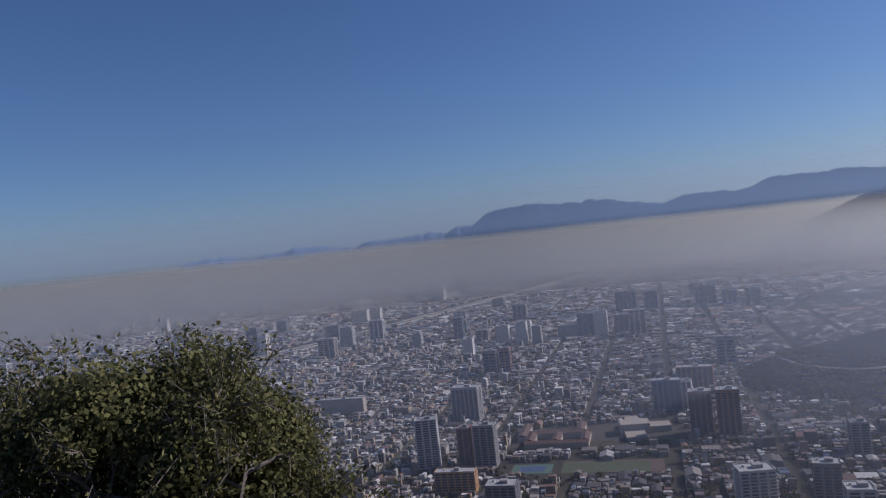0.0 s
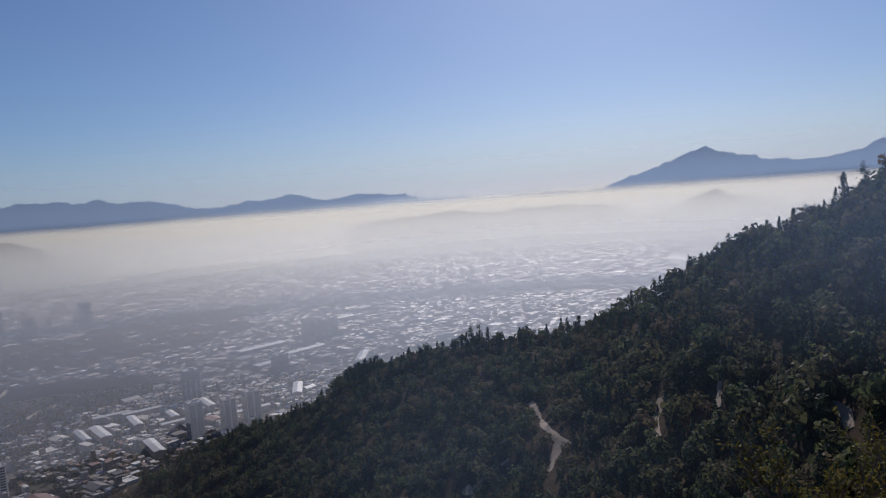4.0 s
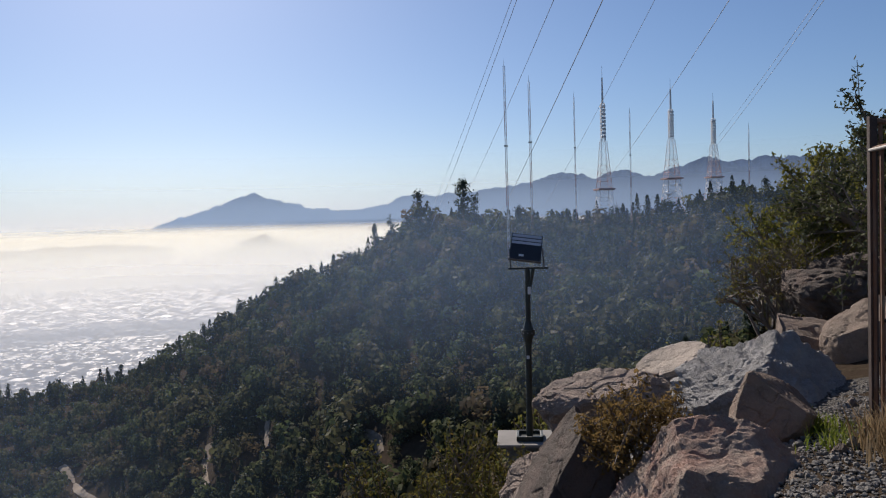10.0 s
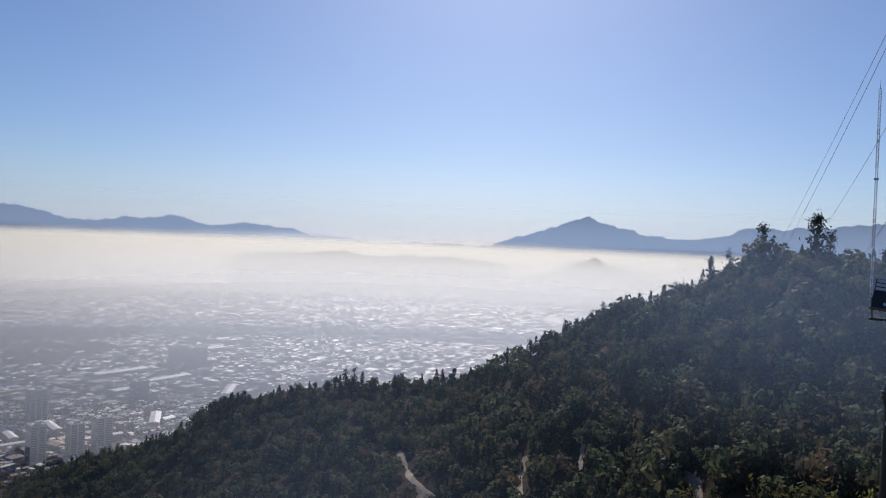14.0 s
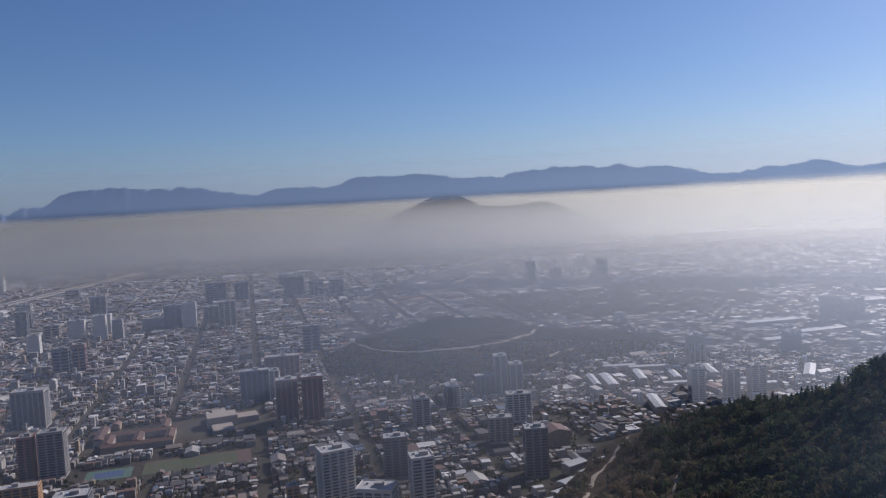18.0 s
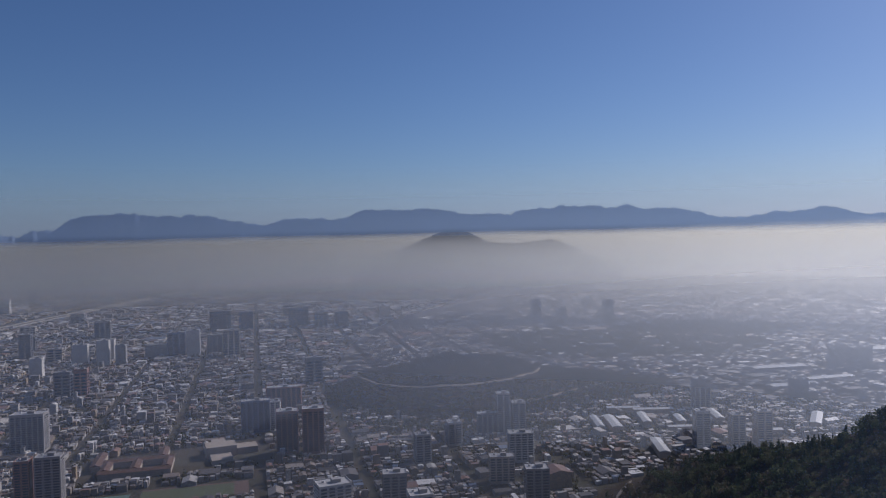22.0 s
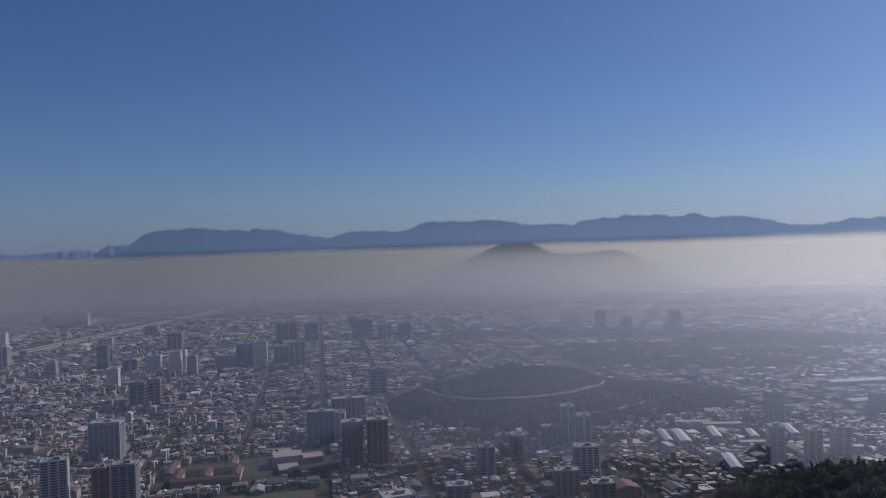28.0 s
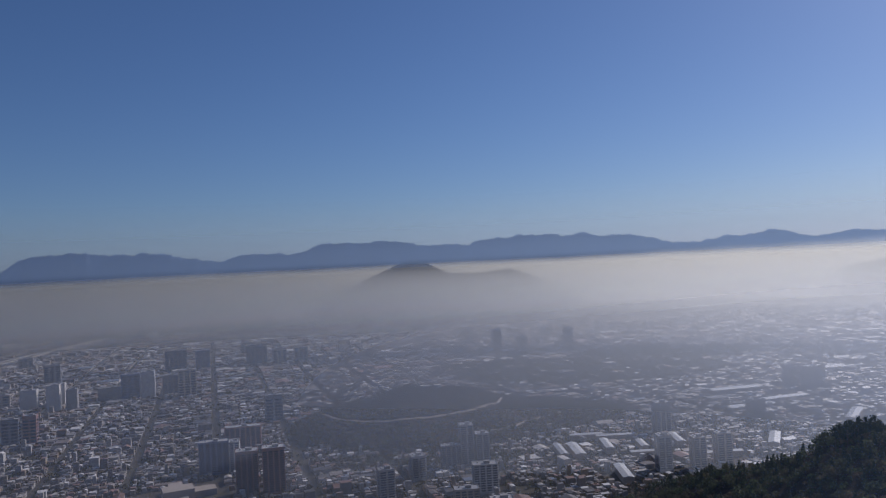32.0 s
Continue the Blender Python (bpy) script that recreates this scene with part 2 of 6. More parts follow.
def hill_height(x, y):
    x, y = np.asarray(x, float), np.asarray(y, float)
    r = np.hypot(x, y)
    az = np.degrees(np.arctan2(-x, y))
    k = [np.interp(az, _land[:, 0], _land[:, i]) for i in range(9)]
    z3 = np.interp(az, [-180, -100, -75, -60, 60, 90, 180], [-1.7, -1.7, -2.2, -2.8, -2.8, -2.2, -1.7])
    rk = [np.zeros_like(r), np.full_like(r, 1.2), np.full_like(r, 3.0), np.full_like(r, 8.0), np.full_like(r, 15.0), np.full_like(r, 40.0), k[4], k[6], k[8]]
    zk = [np.full_like(r, -1.62), np.full_like(r, -1.64), z3, k[1], k[2], k[3], k[5], k[7], np.full_like(r, PLAIN)]
    z = np.full_like(r, PLAIN)
    for i in range(8):
        inside = (r >= rk[i]) & (r < rk[i + 1])
        f = np.clip((r - rk[i]) / np.maximum(rk[i + 1] - rk[i], 1e-6), 0, 1)
        if i >= 5:
            f = f * 0.5 + 0.5 * f * f * (3 - 2 * f)
        z = np.where(inside, zk[i] + f * (zk[i + 1] - zk[i]), z)
    # gullies and bumps
    amp = np.clip((r - 20) / 200, 0, 1) * np.clip((z - PLAIN) / 40, 0, 1)
    w = np.sin(x * 0.045 + 1.3 * np.sin(y * 0.02)) * np.cos(y * 0.037 + 0.8 * np.sin(x * 0.03)) + 0.5 * np.sin(x * 0.11 + y * 0.07)
    return z + 3.0 * amp * w


def town_hill(x, y):
    """The low park hill that stands in the city."""
    x, y = np.asarray(x, float), np.asarray(y, float)
    d = np.hypot((x - 75) / 245, (y - 1350) / 215)
    e = np.hypot((x - 265) / 175, (y - 1355) / 130)
    bump1 = 66 * np.clip(1 - d, 0, 1) ** 0.75 * (1 + 0.05 * np.sin(x * 0.05) + 0.05 * np.cos(y * 0.06))
    bump2 = 30 * np.clip(1 - e, 0, 1) ** 0.8
    return PLAIN + np.maximum(np.minimum(bump1, 62 + 0.08 * bump1), bump2)


def height(x, y):
    return np.maximum(hill_height(x, y), town_hill(x, y))


def hz(x, y):
    return float(height(np.array([x]), np.array([y]))[0])


az_list = np.concatenate([np.arange(-180, -118, 4.0), np.arange(-118, 62, 0.6), np.arange(62, 180, 4.0)])
r_list = np.concatenate([np.arange(0.6, 20, 0.9), np.geomspace(20, 1000, 130), np.linspace(1012, 1640, 50), np.geomspace(1700, 4960, 24)])
A, RR = np.meshgrid(np.radians(az_list), r_list, indexing="ij")
gx, gy = -RR * np.sin(A), RR * np.cos(A)
gz = height(gx, gy)
na, nr = A.shape
ii, jj = np.meshgrid(np.arange(na), np.arange(nr - 1), indexing="ij")
i2 = (ii + 1) % na
quads = np.stack([ii * nr + jj, ii * nr + jj + 1, i2 * nr + jj + 1, i2 * nr + jj], -1).reshape(-1, 4)[:, ::-1]
zone = ((gz < PLAIN + 1.0)).astype(float)
gverts = np.stack([gx, gy, gz], -1).reshape(-1, 3)
hub = len(gverts)
gverts = np.vstack([gverts, [[0, 0, -1.62]]])
fan = np.stack([np.full(na, hub), np.arange(na) * nr, ((np.arange(na) + 1) % na) * nr], -1)
ground_me = np_mesh("ground", gverts, [quads, fan], [M_GROUND], smooth=True, attrs={"zone": np.append(zone.ravel(), 0)})
ground = tagged(new("ground", ground_me), "dry hillside soil running down to the city plain", "ground", kind="structure")


# ---- mountains and smog ----
def range_of_hills(name, profile, r_front, r_back, material, label, rough=0.11, ribs=0.08):
    """A mountain range: its crest line as (azimuth, elevation) pairs, with spurs and gullies down its face."""
    p = np.array(sorted(profile))
    az = np.arange(p[0, 0], p[-1, 0] + 0.01, 0.05)
    el = np.interp(az, p[:, 0], p[:, 1])
    k = np.ones(7) / 7
    el = np.convolve(np.pad(el, 3, mode="edge"), k, "valid")
    rng = np.random.RandomState(len(name))

    def uneven(u, cell):
        """Smooth random heights along a line, one to a cell."""
        knots = rng.uniform(-1, 1, int((u.max() - u.min()) / cell) + 4)
        w = (u - u.min()) / cell
        i = w.astype(int)
        f = w - i
        f = f * f * (3 - 2 * f)
        return knots[i] * (1 - f) + knots[i + 1] * f

    for cell, a in ((1.1, rough), (0.5, rough * 0.7), (0.22, rough * 0.5), (0.1, rough * 0.35)):
        el = el + a * uneven(az, cell)
    k = np.ones(61) / 61
    top = r_back * np.tan(np.radians(el))
    soft_top = np.convolve(np.pad(top, 30, mode="edge"), k, "valid")
    rows, n = 22, len(az)
    warp = uneven(az, 2.1), uneven(az, 0.9)
    phase = np.cumsum(1.0 + 0.6 * uneven(az, 1.6)) * 0.05
    vs = []
    for j in range(rows):
        f = j / (rows - 1)
        slant = phase + 0.5 * (1 - f) * warp[0]
        ravine = 0.5 * np.abs(np.sin(slant * 2.1 + 7 * f)) + 0.34 * np.abs(np.sin(slant * 3.3 - 10 * f + warp[1])) + 0.16 * np.abs(np.sin(slant * 8 + 16 * f + 2 * warp[0]))
        rib = -ribs * 70 * ravine * np.minimum(1, 5 * f) * np.minimum(1, 4 * (1 - f))
        r = r_front + (r_back - r_front) * f + rib
        crest = soft_top + (top - soft_top) * f ** 3
        z = PLAIN + (crest - PLAIN) * f
        a = np.radians(az)
        vs.append(np.stack([-r * np.sin(a), r * np.cos(a), z + 0 * az], -1))
    a = np.radians(az)
    vs.append(vs[-1].copy())           # the crest is a sharp edge
    vs.append(np.stack([-(r_back + 40) * np.sin(a), (r_back + 40) * np.cos(a), top * 0 + PLAIN], -1))
    v = np.concatenate(vs)
    jj, ii = np.meshgrid(np.array([j for j in range(rows + 1) if j != rows - 1]), np.arange(n - 1), indexing="ij")
    q = np.stack([jj * n + ii, jj * n + ii + 1, (jj + 1) * n + ii + 1, (jj + 1) * n + ii], -1).reshape(-1, 4)
    me = np_mesh(name, v, [q], [material], smooth=True)
    return tagged(new(name, me), label, "mountain", kind="structure")


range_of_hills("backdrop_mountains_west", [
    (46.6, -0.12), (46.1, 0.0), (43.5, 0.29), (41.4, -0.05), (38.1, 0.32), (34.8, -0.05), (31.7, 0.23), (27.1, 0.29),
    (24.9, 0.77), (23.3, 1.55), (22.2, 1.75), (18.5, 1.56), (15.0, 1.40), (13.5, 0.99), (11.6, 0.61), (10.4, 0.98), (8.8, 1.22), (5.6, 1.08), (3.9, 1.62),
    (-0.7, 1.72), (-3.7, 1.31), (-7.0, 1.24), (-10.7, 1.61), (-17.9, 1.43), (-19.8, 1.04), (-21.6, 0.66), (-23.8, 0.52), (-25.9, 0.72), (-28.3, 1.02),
    (-30.6, 0.55), (-33.3, 0.81), (-36.8, 0.53), (-38.5, 0.16), (-42, -0.3)], 4760, 4950, M_MOUNT, "long mountain range coloured haze-blue above the smog")
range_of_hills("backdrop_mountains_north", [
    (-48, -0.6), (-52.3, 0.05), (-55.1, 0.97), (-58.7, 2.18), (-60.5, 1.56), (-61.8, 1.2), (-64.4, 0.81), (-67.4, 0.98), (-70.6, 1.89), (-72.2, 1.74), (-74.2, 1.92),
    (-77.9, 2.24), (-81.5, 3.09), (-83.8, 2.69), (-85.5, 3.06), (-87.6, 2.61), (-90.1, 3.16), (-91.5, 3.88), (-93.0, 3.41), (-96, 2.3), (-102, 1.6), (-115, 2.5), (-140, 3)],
    4520, 4800, M_MOUNT, "pointed mountain and ridges coloured haze-blue above the smog")
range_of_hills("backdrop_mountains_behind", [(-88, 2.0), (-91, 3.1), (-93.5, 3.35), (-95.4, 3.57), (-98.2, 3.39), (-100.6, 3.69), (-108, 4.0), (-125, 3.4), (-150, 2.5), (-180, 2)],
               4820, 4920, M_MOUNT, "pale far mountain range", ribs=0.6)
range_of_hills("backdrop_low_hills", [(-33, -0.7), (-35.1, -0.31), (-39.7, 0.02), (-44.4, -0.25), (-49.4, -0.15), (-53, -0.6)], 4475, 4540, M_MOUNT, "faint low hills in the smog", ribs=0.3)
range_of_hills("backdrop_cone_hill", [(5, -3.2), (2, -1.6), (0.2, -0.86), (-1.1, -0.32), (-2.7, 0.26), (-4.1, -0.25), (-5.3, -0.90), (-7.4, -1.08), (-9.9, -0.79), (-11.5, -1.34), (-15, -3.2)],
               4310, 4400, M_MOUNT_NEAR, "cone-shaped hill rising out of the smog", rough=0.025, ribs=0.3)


# Haze tint by distance is put into the sheets: bluish near, cream far.
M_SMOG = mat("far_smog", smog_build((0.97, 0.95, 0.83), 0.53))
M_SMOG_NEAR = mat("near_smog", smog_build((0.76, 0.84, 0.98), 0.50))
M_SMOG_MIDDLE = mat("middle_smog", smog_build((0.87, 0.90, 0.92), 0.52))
M_AIR = mat("blue_haze", smog_build((0.54, 0.73, 1.0), 0.46))
M_VALLEY = mat("valley_haze", smog_build((0.44, 0.64, 1.0), 0.46))


def curtain(name, r0, z_top, density, label, material, even=0.205):
    """A sheet standing in for smog round the city. density: function of height and distance, 0 clear to 1 opaque.
    Normals are set by bearing to brighten it like forward-scattering dust: to the sun on the sun's side, away from it
    elsewhere."""
    turn, bend = 65, 24                         # between these bearings the curtain runs straight
    az = np.concatenate([np.arange(turn - 180, turn + 0.5, 1.0), np.arange(turn, turn + 180.5, 1.0)])
    away = np.where(np.arange(len(az)) <= 180, -1.0, 1.0)
    r = r0 / np.cos(np.radians(np.clip(np.where(az < turn + 0.5, az, (turn + 180 - az) / 180 * (turn - bend) + bend) - bend, 0, turn - bend)))
    zs = PLAIN + (z_top - PLAIN) * np.linspace(0, 1, 60) ** 0.6
    n = len(az)
    a = np.radians(az)
    v = np.concatenate([np.stack([-r * np.sin(a), r * np.cos(a), z * r / r0], -1) for z in zs])
    den = np.concatenate([density(z * r / r0, r, az) for z in zs])
    jj, ii = np.meshgrid(np.arange(len(zs) - 1), np.array([i for i in range(n - 1) if i != 180]), indexing="ij")
    k = ii + 1
    q = np.stack([jj * n + ii, (jj + 1) * n + ii, (jj + 1) * n + k, jj * n + k], -1).reshape(-1, 4)
    me = np_mesh(name, v, [q], [material], smooth=True, attrs={"thickness": den})
    s = np.array(SUN_DIR)
    t = np.array((0, 0, 1.0)) - s[2] * s
    t /= np.linalg.norm(t)
    off = (az + SUN_AZ + 180) % 360 - 180
    phase = even + (0.92 - even) * np.exp(-(off / np.where(off > 0, 32, 32)) ** 2)
    lean = (phase[:, None] * s + np.sqrt(1 - phase ** 2)[:, None] * t) * away[:, None]
    me.normals_split_custom_set_from_vertices(np.tile(lean, (len(zs), 1)).tolist())
    return tagged(new(name, me), label, "smog", kind="structure")


def smooth01(x):
    x = np.clip(x, 0, 1)
    return x * x * (3 - 2 * x)


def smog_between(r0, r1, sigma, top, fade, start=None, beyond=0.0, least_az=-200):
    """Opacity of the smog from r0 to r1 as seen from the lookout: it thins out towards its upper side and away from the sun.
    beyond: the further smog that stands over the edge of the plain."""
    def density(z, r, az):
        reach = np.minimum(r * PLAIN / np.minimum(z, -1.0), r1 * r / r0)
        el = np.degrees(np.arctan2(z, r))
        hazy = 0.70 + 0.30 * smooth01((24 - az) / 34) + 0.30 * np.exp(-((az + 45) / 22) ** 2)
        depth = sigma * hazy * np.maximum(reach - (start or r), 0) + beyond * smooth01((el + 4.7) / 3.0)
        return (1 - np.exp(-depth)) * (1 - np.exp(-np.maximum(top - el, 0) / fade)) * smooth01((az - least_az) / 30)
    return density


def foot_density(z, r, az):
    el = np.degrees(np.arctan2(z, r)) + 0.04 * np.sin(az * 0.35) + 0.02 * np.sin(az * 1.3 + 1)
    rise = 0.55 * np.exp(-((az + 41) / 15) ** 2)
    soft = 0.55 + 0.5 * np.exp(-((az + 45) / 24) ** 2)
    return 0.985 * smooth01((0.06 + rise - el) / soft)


# Blue distance haze, added as one sheet that veils mountains and low sky.
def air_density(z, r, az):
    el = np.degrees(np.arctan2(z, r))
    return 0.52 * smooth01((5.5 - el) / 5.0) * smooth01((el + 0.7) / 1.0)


# Added veil for haze and lens glare: lightens the dark slopes by bearing.
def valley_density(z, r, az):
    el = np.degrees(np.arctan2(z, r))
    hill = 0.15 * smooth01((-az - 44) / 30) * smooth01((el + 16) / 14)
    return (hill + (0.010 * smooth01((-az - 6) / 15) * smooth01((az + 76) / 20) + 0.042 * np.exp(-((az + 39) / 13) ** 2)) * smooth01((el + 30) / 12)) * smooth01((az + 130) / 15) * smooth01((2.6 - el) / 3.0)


# Added sheets imitate haze; opacity is set by bearing and elevation.
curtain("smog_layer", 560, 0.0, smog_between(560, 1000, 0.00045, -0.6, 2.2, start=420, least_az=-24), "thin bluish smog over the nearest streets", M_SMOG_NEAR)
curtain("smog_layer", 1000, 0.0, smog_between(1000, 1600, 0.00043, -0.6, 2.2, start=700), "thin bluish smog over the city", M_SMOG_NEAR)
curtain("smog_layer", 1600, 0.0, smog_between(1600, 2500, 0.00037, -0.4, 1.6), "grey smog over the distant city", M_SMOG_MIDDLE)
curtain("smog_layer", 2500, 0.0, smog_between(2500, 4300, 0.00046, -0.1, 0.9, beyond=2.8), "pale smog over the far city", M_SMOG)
curtain("distant_haze_sheet", 4250, 356.0, air_density, "blue haze sheet added before the mountains", M_AIR, even=0.46)
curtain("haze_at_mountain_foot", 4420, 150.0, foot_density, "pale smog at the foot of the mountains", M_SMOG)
curtain("valley_haze_sheet", 205, 12.0, valley_density, "added veil of haze and glare over the valley", M_VALLEY)

# ---- the city ----
rng = np.random.RandomState(7)
GRID = radians(12.0)
GU, GV = np.array([math.cos(GRID), math.sin(GRID)]), np.array([-math.sin(GRID), math.cos(GRID)])
RIVER = np.array([(-1900, 800), (-1590, 1250), (-1490, 1576), (-1417, 1924), (-1359, 2536), (-1290, 3302), (-1210, 4300), (-1180, 4900)], float)
taken = []           # rectangles in the plan that hold a thing of their own: x, y, half length, half width, turn


def line_distance(x, y, pts):
    best = np.full(np.shape(x), 1e9)
    for (ax, ay), (bx, by) in zip(pts[:-1], pts[1:]):
        dx, dy = bx - ax, by - ay
        t = np.clip(((x - ax) * dx + (y - ay) * dy) / (dx * dx + dy * dy), 0, 1)
        best = np.minimum(best, np.hypot(x - ax - t * dx, y - ay - t * dy))
    return best


def ribbon(name, pts, width, material, label, lift=0.15, kind="structure", category="road", step=6.0, follow=True):
    """A road, track or canal laid on the ground along a line of places."""
    pts = np.array(pts, float)
    seg = np.hypot(*np.diff(pts, axis=0).T)
    d = np.concatenate([[0], np.cumsum(seg)])
    s = np.linspace(0, d[-1], max(3, int(d[-1] / step)))
    x, y = np.interp(s, d, pts[:, 0]), np.interp(s, d, pts[:, 1])
    if len(x) > 8:
        k = np.ones(5) / 5
        x[2:-2], y[2:-2] = np.convolve(x, k, "valid"), np.convolve(y, k, "valid")
    tx, ty = np.gradient(x), np.gradient(y)
    l = np.hypot(tx, ty)
    nx, ny = -ty / l, tx / l
    w = width * (1 + 0.18 * np.sin(s * 0.21) + 0.1 * np.sin(s * 0.53 + 1)) / 2 if follow else np.full_like(s, width / 2)
    rows = []
    for f in (-1, -0.33, 0.33, 1):
        px, py = x + nx * w * f, y + ny * w * f
        rows.append(np.stack([px, py, height(px, py) + lift * (1 if abs(f) < 1 else 0.2)], -1))
    v = np.concatenate(rows)
    n = len(s)
    q = [[j * n + i, j * n + i + 1, (j + 1) * n + i + 1, (j + 1) * n + i] for j in range(3) for i in range(n - 1)]
    return tagged(new(name, np_mesh(name, v, [np.array(q)[:, ::-1]], [material], smooth=True)), label, category, kind=kind)


ribbon("river_canal", RIVER, 64, M_RIVER, "river running in a pale concrete canal", 0.6, category="river", step=40, follow=False)
M_WATER = plain("muddy_water", (0.16, 0.14, 0.11), 0.15, vary=0.2, scale=0.05)
ribbon("water", RIVER, 26, M_WATER, "brown river water in the canal", 1.1, category="water", step=40, follow=False)
M_ASPHALT = plain("asphalt", (0.055, 0.054, 0.053), 0.9, vary=0.25, scale=0.3)
M_PAVE = plain("grey_concrete", (0.36, 0.35, 0.33), 0.9, vary=0.2, scale=0.3)


def placed(ob, x, y, turn, z=None):
    ob.matrix_world = Matrix.Translation((x, y, PLAIN if z is None else z)) @ Matrix.Rotation(radians(turn), 4, 'Z')


# -- towers --
M_GLASS = plain("dark_window_glass", (0.035, 0.045, 0.06), 0.15, vary=0.3, scale=0.6, relief=0.0)
M_FACADE = {
    "white": plain("white_painted_concrete", (0.50, 0.47, 0.43), 0.85, vary=0.12, scale=0.25, relief=0.1),
    "grey": plain("grey_tower_concrete", (0.27, 0.25, 0.235), 0.85, vary=0.15, scale=0.25, relief=0.1),
    "brick": plain("red_brick_facade", (0.26, 0.135, 0.105), 0.9, vary=0.18, scale=0.3, relief=0.1),
    "blue": plain("blue_glazed_facade", (0.07, 0.10, 0.19), 0.35, vary=0.2, scale=0.3, relief=0.05),
    "dark": plain("dark_grey_facade", (0.13, 0.125, 0.13), 0.7, vary=0.2, scale=0.3, relief=0.1),
    "beige": plain("beige_facade", (0.33, 0.275, 0.22), 0.85, vary=0.15, scale=0.3, relief=0.1),
    "orange": plain("ochre_painted_facade", (0.38, 0.21, 0.09), 0.85, vary=0.15, scale=0.3, relief=0.1),
}
M_ROOFTOP = plain("tower_roof_felt", (0.33, 0.32, 0.31), 0.9, vary=0.25, scale=0.4)
tower_label = {"white": "white apartment tower with balcony rows", "grey": "grey concrete apartment tower", "brick": "red-brown brick apartment tower",
               "blue": "dark blue office block with a pale end", "dark": "dark grey apartment tower with rows of windows", "beige": "beige apartment tower with rows of windows",
               "orange": "ochre painted low apartment block"}


def tower(x, y, w, d, h, style, turn=12.0, near=True, slabs=True):
    """An apartment tower: body, floor slabs that stand proud, a pane for each bay and floor, parapet and lift house."""
    t = thing("apartment_tower", tower_label[style], "tower", "city towers")
    placed(t, x, y, turn)
    m = M_FACADE[style]
    part("body", box(bmesh.new(), -w / 2, w / 2, -d / 2, d / 2, -1, h), m, t)
    pb = bmesh.new()
    for a, b, c, e in ((-w / 2, w / 2, -d / 2, -d / 2 + 0.4), (-w / 2, w / 2, d / 2 - 0.4, d / 2), (-w / 2, -w / 2 + 0.4, -d / 2 + 0.41, d / 2 - 0.41), (w / 2 - 0.4, w / 2, -d / 2 + 0.41, d / 2 - 0.41)):
        box(pb, a, b, c, e, h + 0.003, h + 1.1)
    part("parapet", pb, m, t)
    part("roof", box(bmesh.new(), -w / 2 + 0.42, w / 2 - 0.42, -d / 2 + 0.42, d / 2 - 0.42, h + 0.004, h + 0.25), M_ROOFTOP, t)
    lw = min(w, d) * 0.3
    part("lift_house", box(bmesh.new(), -lw * 0.2, lw, -lw / 2, lw / 2, h + 0.25, h + 3.4), M_FACADE["grey"], t)
    part("water_tank", rod(bmesh.new(), (-w * 0.28, d * 0.12, h + 0.25), (-w * 0.28, d * 0.12, h + 2.2), 1.3, sides=12), M_FACADE["white"], t)
    step = 2.9 if near else 5.8
    n = int((h - 3) / step)
    bays = max(2, int(w / (7 if near else 12)))
    slab_me = row_me = side_me = None
    for k in range(n):
        z = 3.2 + k * step
        if slabs:
            if slab_me is None:
                o = part("floor_slab", box(bmesh.new(), -w / 2 - 0.7, w / 2 + 0.7, -d / 2 - 0.7, d / 2 + 0.7, -0.45, 0.45 if near else 0.9), m, t)
                slab_me = o.data
            else:
                o = part("floor_slab", slab_me, None, t)
            o.location.z = z
        if near or not slabs:
            for b in range(bays):
                bw = w / bays
                if row_me is None:
                    o = part("window", box(bmesh.new(), -bw * 0.36, bw * 0.36, -0.06, 0.06, 0.55, 2.35 if near else 4.2), M_GLASS, t)
                    row_me = o.data
                else:
                    o = part("window", row_me, None, t)
                o.location = (-w / 2 + bw * (b + 0.5), -d / 2, z)
            for sx in (-1, 1):
                if side_me is None:
                    o = part("window", box(bmesh.new(), -0.06, 0.06, -d * 0.36, d * 0.36, 0.55, 2.35 if near else 4.2), M_GLASS, t)
                    side_me = o.data
                else:
                    o = part("window", side_me, None, t)
                o.location = (sx * w / 2, 0, z)
    taken.append((x, y, w / 2 + 5, d / 2 + 5, radians(turn)))
    return t


# close to the hill's foot
tower(-313, 674, 30, 22, 39, "dark")
tower(-160, 612, 48, 18, 40, "brick", 17)
tower(-118, 667, 11, 13, 36, "orange", slabs=False)
tower(-82, 692, 30, 22, 59, "white", 22)
tower(-42, 642, 32, 22, 40, "white", -14)
tower(-38, 592, 34, 20, 29, "beige", -14)
tower(-29, 768, 24, 20, 43, "dark", 5, slabs=False)
tower(-3, 649, 20, 20, 62, "white", 10, slabs=False)
tower(0, 936, 19, 18, 36, "grey", 10)
tower(42, 1011, 19, 18, 31, "grey")
tower(91, 1058, 28, 16, 30, "dark", 2, slabs=False)
tower(114, 1063, 19, 18, 56, "grey", 2, slabs=False)
tower(136, 1067, 19, 18, 42, "grey", 2, slabs=False)
tower(121, 933, 30, 20, 35, "white", 0)
tower(89, 855, 28, 18, 30, "beige", 0, slabs=False)
tower(112, 746, 23, 20, 50, "dark", 0, slabs=False)
tower(-176, 1002, 28, 22, 55, "brick", 8, slabs=False)
tower(-142, 999, 28, 22, 58, "brick", 8, slabs=False)
tower(-241, 1115, 40, 20, 45, "blue", 8, slabs=False)
tower(-212, 1112, 14, 19, 44, "white", 8)
tower(-222, 1240, 55, 22, 39, "brick", 8)
tower(434, 1168, 24, 22, 48, "grey", -3)
